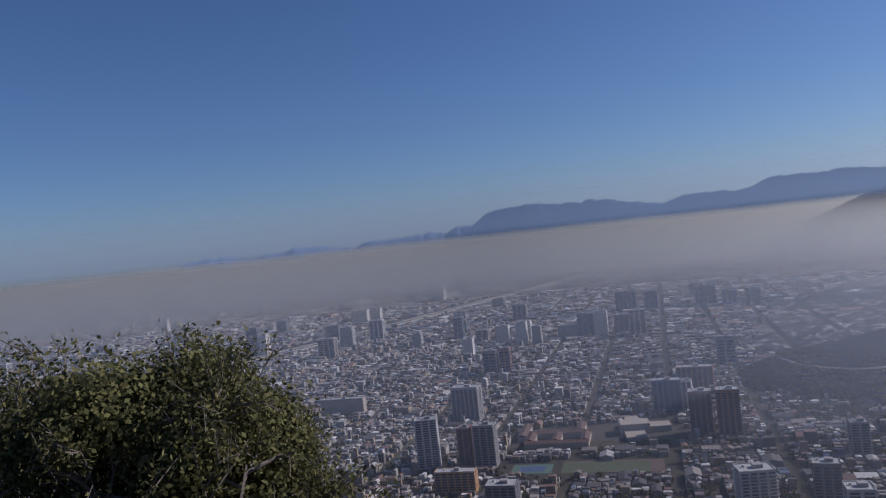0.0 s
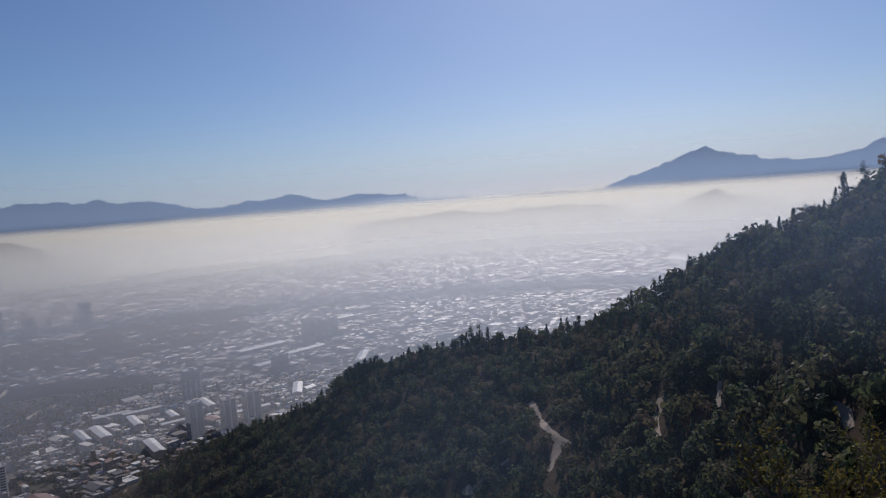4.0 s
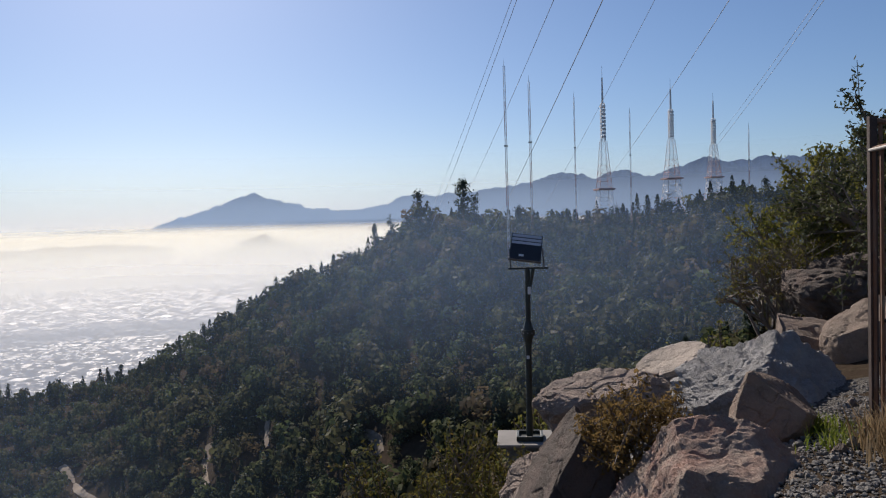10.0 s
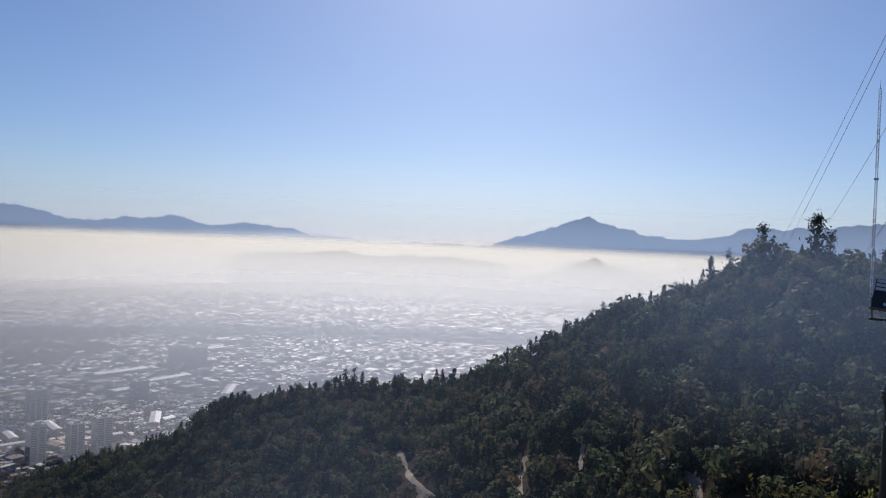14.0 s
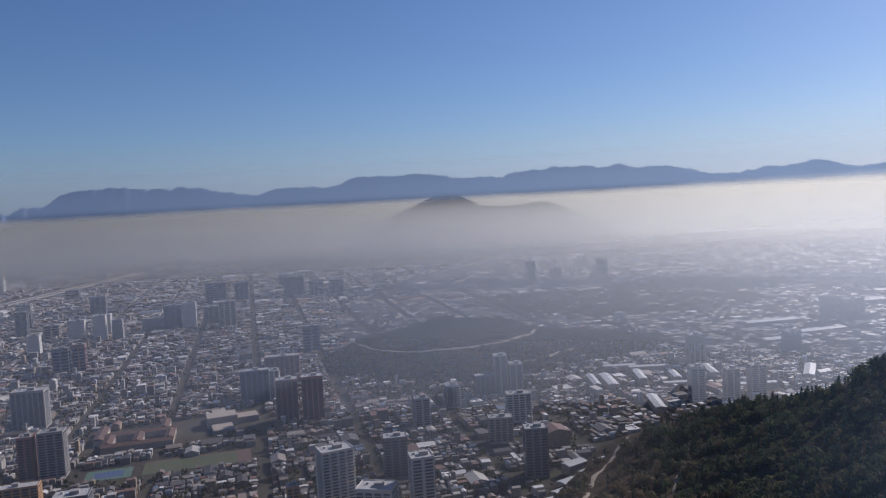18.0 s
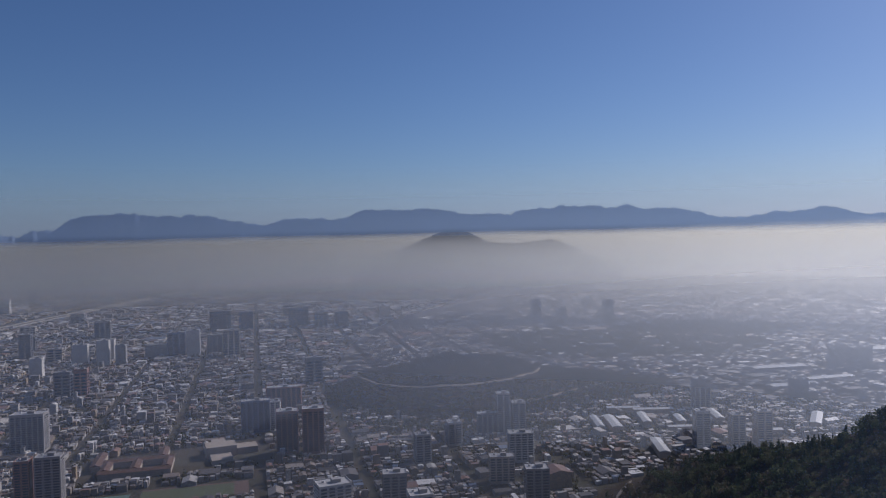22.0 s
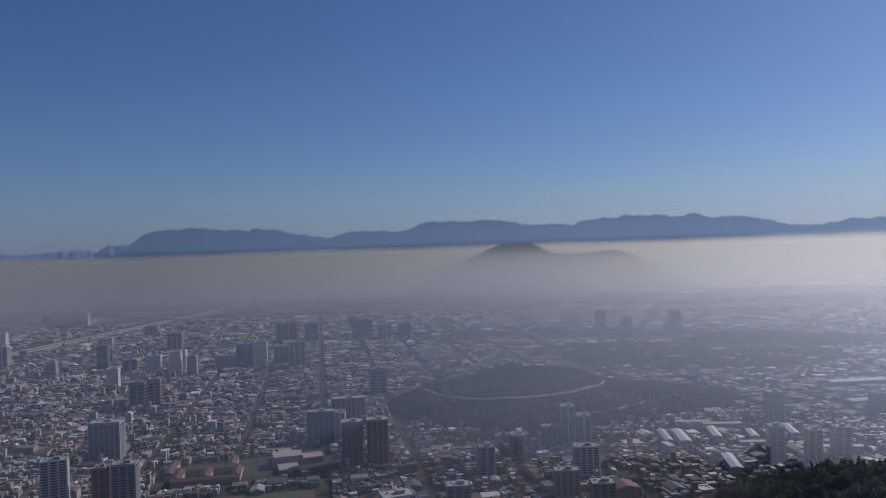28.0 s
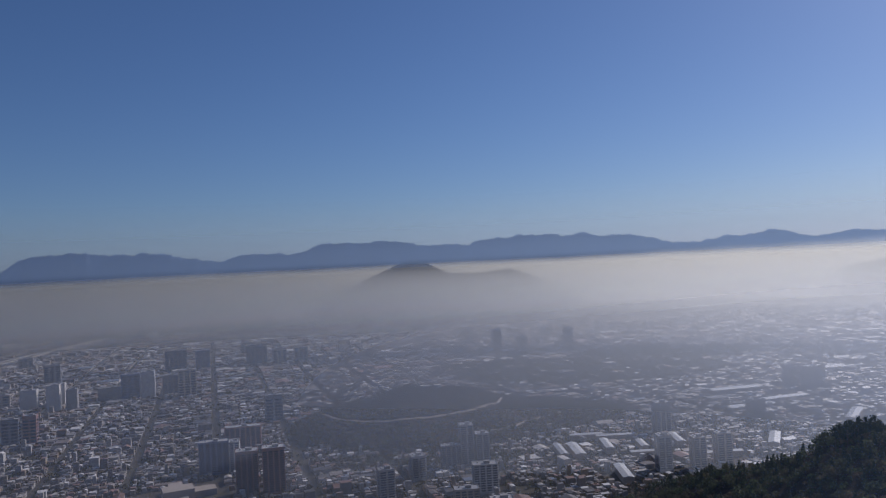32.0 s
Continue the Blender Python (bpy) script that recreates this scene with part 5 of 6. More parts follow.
def boulder(az, r, z, size, seed, material, label, turn=0.0, tilt=(0, 0), cuts=7, rough=0.12, facets=()):
    """A boulder with its middle at that place; size is half its width, depth and height."""
    x, y = way(az, r)
    me = bpy.data.meshes.new("boulder")
    grown = size if facets else tuple(1.3 * q for q in size)
    bm = boulder_mesh(grown, seed, 0 if facets else cuts + 4, rough, 6 if facets and r < 9.3 else 5, facets)
    bm.to_mesh(me)
    bm.free()
    me.materials.append(material)
    ob = new("boulder", me)
    ob.matrix_world = pose(x, y, z, tilt[0], tilt[1], az + turn)
    return tagged(ob, label, "boulder", "boulders at the lookout")


# facets in each boulder's own frame: x to the right, y away from the lookout, z up
boulder(-84.3, 9.0, -2.28, (0.92, 0.62, 0.46), 1, M_ROCK_BROWN, "long flat pale brown boulder with a rounded end", 0, (0, -4), rough=0.09, facets=((-0.1, -0.15, 0.98, 0.36), (0, -0.93, -0.35, 0.42), (-0.8, -0.2, -0.5, 0.62), (-0.6, 0, 0.75, 0.62)))
boulder(-89.4, 9.4, -1.86, (0.52, 0.45, 0.30), 14, M_ROCK_PALE, "pale slab leaning on the boulders", 0, (0, -18), rough=0.06, facets=((-0.1, -0.3, 0.95, 0.17), (0, -0.9, -0.2, 0.34), (0.9, 0, 0.2, 0.42)))
boulder(-95.5, 8.3, -2.04, (1.08, 0.92, 0.85), 2, M_ROCK, "large grey angular boulder with a sharp ridge", 0, (0, 0), rough=0.19, facets=((-0.38, -0.25, 0.89, 0.50), (0.55, -0.3, 0.78, 0.47), (0.1, -0.97, 0.2, 0.48), (0.9, -0.2, 0.3, 0.72), (-0.9, -0.3, 0.3, 0.78)))
boulder(-95.4, 6.9, -1.70, (0.37, 0.33, 0.35), 3, M_ROCK_TAN, "rounded tan boulder standing on edge", 0, (0, 0), rough=0.035, facets=((-0.1, -0.88, 0.42, 0.18), (-0.93, -0.1, 0.35, 0.25), (0.52, -0.1, 0.85, 0.21)))
boulder(-92.7, 5.65, -2.30, (1.06, 0.82, 0.85), 4, M_ROCK_RED, "big reddish boulder with flat broken faces", 0, (0, 0), rough=0.085, facets=((0.0, -0.35, 0.94, 0.555), (-0.8, -0.35, 0.5, 0.54), (0.62, -0.3, 0.72, 0.56), (-0.15, -0.85, 0.5, 0.49), (0.3, -0.75, 0.6, 0.55)))
boulder(-97.2, 5.5, -2.28, (0.55, 0.6, 0.5), 15, M_ROCK_TAN, "tan boulder half buried in gravel", 0, (0, 0), rough=0.08, facets=((0.5, -0.35, 0.8, 0.30), (-0.4, -0.3, 0.8, 0.34), (0, -0.9, 0.4, 0.4)))
boulder(-81.6, 6.9, -2.42, (0.62, 0.55, 0.78), 5, M_ROCK_SHADE, "tall brown boulder, its shade put into the colour", 0, (0, 0), rough=0.05, facets=((-0.78, -0.2, 0.55, 0.23), (0.1, -0.9, 0.35, 0.34), (0.5, -0.1, 0.85, 0.50), (0.95, -0.1, 0.1, 0.40)))
boulder(-79.2, 8.4, -2.98, (0.46, 0.42, 0.34), 6, M_ROCK_BROWN, "low grey boulder beside the tall one", 0, (0, -8), rough=0.09, facets=((-0.2, -0.3, 0.93, 0.24), (0, -0.95, 0.1, 0.32), (-0.8, 0, 0.6, 0.34)))
boulder(-78.2, 7.5, -3.0, (0.40, 0.36, 0.34), 7, M_ROCK_BROWN, "broken grey boulder on the slope", 20, (10, 10))
boulder(-83.0, 6.0, -2.85, (0.34, 0.4, 0.24), 8, M_ROCK_BROWN, "flat brown stone at the foot of the boulders")
boulder(-98.2, 10.5, -1.98, (0.78, 0.6, 0.85), 9, M_ROCK_TAN, "brown boulder behind the grey one", 0, (0, 0), rough=0.05, facets=((0.25, -0.2, 0.95, 0.44), (-0.98, -0.15, 0.1, 0.42), (0.05, -0.95, 0.3, 0.40), (0.9, 0, 0.45, 0.45)))
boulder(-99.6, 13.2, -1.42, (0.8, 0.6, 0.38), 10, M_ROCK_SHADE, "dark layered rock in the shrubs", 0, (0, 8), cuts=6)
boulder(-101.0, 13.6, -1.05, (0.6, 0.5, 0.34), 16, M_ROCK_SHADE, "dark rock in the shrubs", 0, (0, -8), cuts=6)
boulder(-102.2, 10.0, -1.58, (0.62, 0.5, 0.6), 11, M_ROCK_TAN, "tan boulder behind the rusty fence", 0, (0, 5), rough=0.06, facets=((-0.45, -0.3, 0.85, 0.36), (0.3, -0.2, 0.9, 0.42), (0, -0.95, 0.2, 0.36)))
boulder(-106.6, 9.2, -1.1, (0.5, 0.45, 0.4), 12, M_ROCK, "grey boulder behind the rusty fence")
boulder(-88.6, 7.6, -2.45, (0.6, 0.45, 0.36), 13, M_ROCK_DARK, "dark stone under the dry bush")

# loose stones on the gravel
g4 = np.random.RandomState(41)
for k in range(260):
    az = g4.uniform(-109, -94)
    r = g4.uniform(4.0, 8.2)
    if az > -97 and r < 6.8:
        continue
    s = 0.018 + 0.075 * g4.rand() ** 3
    x, y = way(az, r)
    if k < 10:
        me = bpy.data.meshes.new("stone")
        bm = boulder_mesh((1, g4.uniform(0.7, 1), g4.uniform(0.5, 0.8)), 100 + k, 6, 0.1, 2)
        bm.to_mesh(me)
        bm.free()
        me.materials.append((M_ROCK, M_ROCK_BROWN, M_ROCK)[k % 3])
        stones = [me] if k == 0 else stones + [me]
    ob = tagged(new("stone", stones[k % len(stones)]), "loose grey stone lying on the gravel", "stone", "loose stones")
    ob.matrix_world = pose(x, y, hz(x, y) + s * 0.3, 0, 0, g4.uniform(0, 360)) @ Matrix.Scale(s, 4)
# Path dirt: grey darkened to hold the shadow of boulders and rubble.
ribbon("gravel_path", [way(-112, 3.3), way(-104, 4.6), way(-100.5, 6.2), way(-100.5, 8.8)], 2.3, plain("shadow_darkened_dirt", (0.075, 0.068, 0.060), 0.95, vary=0.6, scale=7, relief=1.0, dist=0.05), "grey dirt and gravel path", 0.006, category="path", step=0.3)
M_GRAVEL = plain("grey_gravel", (0.16, 0.15, 0.137), 0.95, vary=0.35, scale=12)
gv = boulder_mesh((1, 0.9, 0.6), 77, 5, 0.15, 1)
gvv = np.array([v.co[:] for v in gv.verts])
gvf = np.array([[v.index for v in f.verts] for f in gv.faces])
gv.free()
n = 17000
ga, gr = g4.uniform(-112, -93, n), g4.uniform(3.6, 8.6, n)
gxx, gyy = -gr * np.sin(np.radians(ga)), gr * np.cos(np.radians(ga))
gs = 0.006 + 0.034 * g4.rand(n) ** 4
rotz = g4.uniform(0, 6.28, n)
c, s = np.cos(rotz)[:, None], np.sin(rotz)[:, None]
V = np.stack([gvv[None, :, 0] * c - gvv[None, :, 1] * s, gvv[None, :, 0] * s + gvv[None, :, 1] * c, np.repeat(gvv[None, :, 2], n, 0)], -1) * gs[:, None, None]
V += np.stack([gxx, gyy, height(gxx, gyy) + gs * 0.3], -1)[:, None]
F = (gvf[None] + np.arange(n)[:, None, None] * len(gvv)).reshape(-1, 3)
tagged(new("gravel", np_mesh("gravel", V.reshape(-1, 3), [F], [M_GRAVEL])), "grey gravel on the path", "gravel", kind="stuff")

# concrete slab and the solar floodlight
slab_x, slab_y = way(-78.6, 14.2)
M_SLAB = plain("weathered_concrete_slab", (0.22, 0.205, 0.19), 0.9, vary=0.2, scale=1.5)
slab = thing("concrete_slab", "pale concrete slab footing on the edge", "slab")
slab.matrix_world = pose(slab_x, slab_y, -4.25, 0, 0, -78)
part("top", box(bmesh.new(), -0.60, 0.75, -0.45, 0.55, 0.04, 0.10, 0.015), M_SLAB, slab)
part("footing", box(bmesh.new(), -0.45, 0.6, 0.05, 0.5, -1.8, 0.038), M_ROCK_DARK, slab)

M_POLE = plain("dark_green_pole_paint", (0.028, 0.036, 0.030), 0.45, vary=0.3, scale=6)
M_PANEL = plain("dark_panel", (0.02, 0.022, 0.03), 0.3, vary=0.3)
M_LED = plain("pale_lamp_strip", (0.55, 0.57, 0.62), 0.3, vary=0.1)
lamp = thing("solar_floodlight", "dark green pole with a tilted floodlight panel", "lamp")
lamp.matrix_world = pose(slab_x, slab_y, -4.15, 0, 0, -78)
bm = bmesh.new()
for a, b in (((-0.22, -0.22), (0.22, -0.22)), ((0.22, -0.22), (0.22, 0.22)), ((0.22, 0.22), (-0.22, 0.22)), ((-0.22, 0.22), (-0.22, -0.22))):
    box(bm, min(a[0], b[0]) - 0.025, max(a[0], b[0]) + 0.025, min(a[1], b[1]) - 0.025, max(a[1], b[1]) + 0.025, 0.0, 0.09, 0.008)
part("base_frame", bm, M_POLE, lamp)
part("base_plate", box(bmesh.new(), -0.19, 0.19, -0.19, 0.19, 0.004, 0.03), M_POLE, lamp)
part("lower_pole", rod(bmesh.new(), (0, 0, 0.03), (0.02, 0, 1.98), 0.062, 0.058, 16), M_POLE, lamp)
part("upper_pole", rod(bmesh.new(), (0.02, 0, 1.98), (0.035, 0, 3.16), 0.052, 0.05, 16), M_POLE, lamp)
part("joint_flange", rod(bmesh.new(), (0.02, 0, 1.93), (0.02, 0, 2.04), 0.125, sides=16), M_POLE, lamp)
part("joint_cone", rod(bmesh.new(), (0.02, 0, 2.04), (0.02, 0, 2.2), 0.10, 0.055, 16), M_POLE, lamp)
part("joint_foot", rod(bmesh.new(), (0.02, 0, 1.77), (0.02, 0, 1.93), 0.062, 0.10, 16), M_POLE, lamp)
for k in range(3):
    part("bolt", rod(bmesh.new(), (-0.07 + 0.08 * k, -0.12, 1.985), (-0.07 + 0.08 * k, -0.15, 1.985), 0.014, sides=6), M_STEEL, lamp)
part("label_plate", box(bmesh.new(), -0.02, 0.035, -0.068, -0.058, 1.50, 1.56), M_WHITE, lamp)
part("crossbar", box(bmesh.new(), -0.32, 0.42, -0.03, 0.03, 3.16, 3.20, 0.006), M_POLE, lamp)
part("strut", rod(bmesh.new(), (0.05, -0.05, 2.72), (0.14, -0.06, 3.16), 0.03, sides=8), M_POLE, lamp)
part("cable_gland", box(bmesh.new(), 0.03, 0.09, -0.10, -0.06, 2.70, 2.84, 0.01), M_WHITE, lamp)
for sx in (-0.27, 0.34):
    part("bracket", rod(bmesh.new(), (sx, -0.02, 3.2), (sx - 0.02, -0.06, 3.55), 0.014, sides=6), M_STEEL, lamp)
head = part("panel_housing", box(bmesh.new(), -0.29, 0.29, -0.035, 0.035, -0.25, 0.25, 0.012), M_PANEL, lamp)
head.matrix_local = pose(0.02, -0.04, 3.56, -22, 8, 0)
for k in range(3):
    part("light_strip", box(bmesh.new(), -0.27, 0.27, -0.043, -0.036, 0.05 + 0.068 * k, 0.098 + 0.068 * k), M_LED, head)
part("maker_plate", box(bmesh.new(), -0.12, -0.03, -0.043, -0.036, -0.19, -0.15), M_WHITE, head)
part("rim", box(bmesh.new(), -0.30, 0.30, -0.05, 0.05, -0.262, -0.252), M_STEEL, head)

# rusty bar fence
def rust_build(nt, b):
    v = coords(nt, (1, 1, 0.25))
    a, c = noisy(nt, v, 5), noisy(nt, v, 28)
    col = ramp(nt, a, (0.3, (0.075, 0.045, 0.032)), (0.5, (0.17, 0.085, 0.045)), (0.68, (0.23, 0.20, 0.16)))
    col = mix(nt, ramp(nt, c, (0.4, (0,) * 3), (0.7, (0.6,) * 3)), col, (0.16, 0.065, 0.03))
    nt.links.new(col, b.inputs["Base Color"])
    b.inputs["Roughness"].default_value, b.inputs["Metallic"].default_value = 0.75, 0.15
    bump(nt, b, c, 0.4, 0.004)


M_RUST = mat("rusty_steel", rust_build)
M_RUST_DARK = plain("dark_rusty_steel", (0.055, 0.035, 0.028), 0.8, vary=0.4, scale=6)
M_PIPE = plain("worn_grey_pipe", (0.30, 0.27, 0.23), 0.6, vary=0.3, scale=5)


def bar_panel(name, az0, r0, az1, r1, z_top0, z_top1, z_bot0, z_bot1, n, label, post=True):
    """A fence panel of upright flat bars between two places, with a top rail."""
    a, b = Vector((*way(az0, r0), 0)), Vector((*way(az1, r1), 0))
    d = (b - a).normalized()
    t = thing(name, label, "fence")
    t.matrix_world = Matrix.Translation(a) @ d.to_track_quat("X", "Z").to_matrix().to_4x4()
    l = (b - a).length
    bars = None
    for k in range(n):
        f = k / (n - 1)
        zt, zb = z_top0 + (z_top1 - z_top0) * f, z_bot0 + (z_bot1 - z_bot0) * f
        w = 0.026 if k in (0, n - 1) and post else 0.0085
        part("post" if w > 0.02 else "bar", box(bmesh.new(), l * f - w, l * f + w, -0.012, 0.012, zb + 0.05 * math.sin(k * 2.3), zt + 0.004 * (k % 2)), M_RUST_DARK if w > 0.02 else M_RUST, t)
    m = bmesh.new()
    rod(m, (0, 0, z_top0 + 0.012), (l, 0, z_top1 + 0.012), 0.022, sides=6)
    part("top_rail", m, M_RUST, t)
    return t, l


fence_a, la = bar_panel("bar_fence", -101.9, 7.0, -106.4, 8.5, 0.66, 0.66, -1.72, -1.4, 13, "rusty steel bar fence panel")
gate, lb = bar_panel("bar_gate", -101.95, 6.93, -107.9, 5.75, 0.43, 0.45, -1.72, -1.78, 12, "rusty bar gate standing ajar under a pale pipe", post=False)
part("pipe", rod(bmesh.new(), (0.0, -0.03, 0.43), (lb + 0.1, -0.03, 0.47), 0.015, sides=10), M_PIPE, gate, "pale worn steel pipe")
part("end_post", box(bmesh.new(), -0.045, 0.0, -0.03, 0.03, -1.85, 0.70), M_RUST_DARK, gate)
part("latch_bar", rod(bmesh.new(), (lb * 0.55, 0, -1.02), (lb * 1.0, 0, -1.12), 0.016, sides=6), M_RUST_DARK, gate)
part("bottom_rail", rod(bmesh.new(), (0.1, 0.02, -0.9), (lb * 0.98, 0.02, -0.92), 0.016, sides=6), M_RUST_DARK, gate)
fence_c, lc = bar_panel("bar_fence", -106.7, 8.0, -113.0, 8.9, 0.90, 0.88, -1.2, -0.9, 14, "rusty steel bar fence panel on higher ground")
chain = thing("barrier_rope", "black and white striped barrier rope", "rope")
ca, cb = Vector((*way(-105.6, 7.4), -0.84)), Vector((*way(-109.6, 7.4), -0.33))
for k in range(26):
    p, q = ca.lerp(cb, k / 26), ca.lerp(cb, (k + 0.96) / 26)
    part("link", rod(bmesh.new(), p, q, 0.013, sides=6), M_WHITE if k % 2 else M_RUST_DARK, chain)

# pillar with rough render and a rounded white cap
def stucco_build(nt, b):
    v = coords(nt)
    a, c, d = noisy(nt, v, 2.2), noisy(nt, v, 26, 8, 0.72), noisy(nt, v, 80, 4)
    col = ramp(nt, c, (0.36, (0.06, 0.058, 0.056)), (0.48, (0.24, 0.234, 0.225)), (0.6, (0.52, 0.51, 0.49)))
    col = mix(nt, ramp(nt, a, (0.35, (0.45,) * 3), (0.65, (0,) * 3)), col, (0.16, 0.155, 0.15))
    nt.links.new(col, b.inputs["Base Color"])
    b.inputs["Roughness"].default_value = 0.95
    bump(nt, b, mix(nt, 0.35, c, d), 1.0, 0.09)


M_STUCCO = mat("rough_grey_render", stucco_build)


def cap_build(nt, b):
    v = coords(nt)
    a, c = noisy(nt, v, 3.0), noisy(nt, v, 30, 6)
    col = ramp(nt, a, (0.3, (0.33, 0.32, 0.305)), (0.6, (0.52, 0.51, 0.49)))
    col = mix(nt, ramp(nt, c, (0.28, (0.7,) * 3), (0.42, (0,) * 3)), col, (0.22, 0.215, 0.21))
    nt.links.new(col, b.inputs["Base Color"])
    b.inputs["Roughness"].default_value = 0.85
    bump(nt, b, c, 0.4, 0.006)


M_CAP = mat("worn_white_plaster", cap_build)
pcx, pcy = way(-120.2, 3.55)
pillar = thing("gate_pillar", "round pillar in rough grey render under a white cap", "pillar", at=(pcx, pcy, 0))


def turned(profile, seg, wob, seed, rag=0.22):
    bm = bmesh.new()
    rings = []
    for z, r in profile:
        row = []
        for k in range(seg):
            a = 6.28318 * k / seg
            p = Vector((math.cos(a), math.sin(a), z))
            rr = r + wob * (noise.noise(Vector((p.x * 4, p.y * 4, z * 4 + seed))) + 0.35 * noise.noise(Vector((p.x * 11, p.y * 13, z * 17 + seed))) + rag * noise.noise(Vector((p.x * 52, p.y * 52, z * 70 + seed))))
            row.append(bm.verts.new((p.x * rr, p.y * rr, z)))
        rings.append(row)
    for a, b in zip(rings[:-1], rings[1:]):
        for k in range(seg):
            f = bm.faces.new((a[k], a[(k + 1) % seg], b[(k + 1) % seg], b[k]))
            f.smooth = True
    bm.faces.new(rings[-1])
    bm.faces.new(rings[0][::-1])
    return bm


part("shaft", turned([(-0.85 + 1.06 * k / 110, 0.70 - 0.085 * k / 110) for k in range(111)], 300, 0.015, 3, 0.55), M_STUCCO, pillar)
part("neck", turned([(0.213, 0.60), (0.24, 0.615), (0.262, 0.61)], 90, 0.004, 5), M_CAP, pillar)
part("cap", turned([(0.265, 0.60), (0.30, 0.64), (0.35, 0.66), (0.41, 0.655), (0.47, 0.62), (0.53, 0.55), (0.59, 0.45), (0.645, 0.32), (0.685, 0.18), (0.70, 0.05)], 90, 0.008, 7), M_CAP, pillar, "rounded white plaster cap")

# rubble retaining wall under the pillar
wallt = thing("rubble_wall", "retaining wall of rough grey rubble stones", "wall")
g5 = random.Random(9)
meshes = []
for k in range(9):
    me = bpy.data.meshes.new("rubble_stone")
    bm = boulder_mesh((1.35, 1.35, 1.35), 200 + k, 15, 0.045, 4)
    bm.to_mesh(me)
    bm.free()
    me.materials.append((M_ROCK_DARK, M_ROCK, M_ROCK_BROWN)[k % 3])
    meshes.append(me)
for layer in range(10):
    z = -1.78 + layer * 0.118
    rad = 0.84 - layer * 0.012 + g5.uniform(-0.02, 0.02)
    count = 24 + 3 * (layer % 3)
    for k in range(count):
        a = radians(-120.2 + 90) + 6.28318 * (k + 0.5 * (layer % 2) + g5.uniform(-0.2, 0.2)) / count
        x, y = pcx + math.cos(a) * rad, pcy + math.sin(a) * rad
        if math.hypot(x, y) < 1.9 or math.hypot(x, y) > 4.6:
            continue
        o = part("rubble_stone", meshes[g5.randrange(9)], None, wallt)
        o.matrix_world = pose(x, y, z, g5.uniform(-20, 20), g5.uniform(-20, 20), g5.uniform(0, 360)) @ Matrix.Diagonal((0.145 * g5.uniform(0.6, 1.35), 0.14 * g5.uniform(0.8, 1.25), 0.115 * g5.uniform(0.65, 1.5), 1))
core = part("core", turned([(-1.9, 0.82), (-1.5, 0.81), (-1.0, 0.79), (-0.72, 0.74), (-0.70, 0.5)], 60, 0.03, 11), M_ROCK_DARK, wallt)
core.location = (pcx, pcy, 0)

# ---- plants at the lookout ----
M_LEAF_OLIVE = leafy("olive_yellow_leaves", (0.038, 0.044, 0.012), (0.155, 0.145, 0.036), (0.2, 0.13, 0.04), 0.35)
M_LEAF_DRY = leafy("dry_orange_leaves", (0.10, 0.065, 0.022), (0.31, 0.20, 0.075), (0.17, 0.13, 0.05), 0.35)
M_LEAF_DARK = leafy("dark_shrub_leaves", (0.035, 0.042, 0.020), (0.105, 0.115, 0.05), (0.1, 0.1, 0.05), 0.25)
M_LEAF_FRESH = leafy("fresh_green_leaves", (0.07, 0.082, 0.02), (0.23, 0.215, 0.05), (0.14, 0.14, 0.04), 0.4)
M_LEAF_TREE = leafy("small_olive_leaves", (0.036, 0.044, 0.018), (0.21, 0.20, 0.075), (0.13, 0.11, 0.05), 0.35)
M_TWIG = plain("grey_twigs", (0.17, 0.14, 0.115), 0.9, vary=0.3, scale=10)
M_GRASS = leafy("green_grass_blades", (0.09, 0.13, 0.02), (0.24, 0.27, 0.05), None, 0.4)
M_STRAW = leafy("dry_straw_grass", (0.16, 0.11, 0.06), (0.36, 0.27, 0.16), None, 0.35)


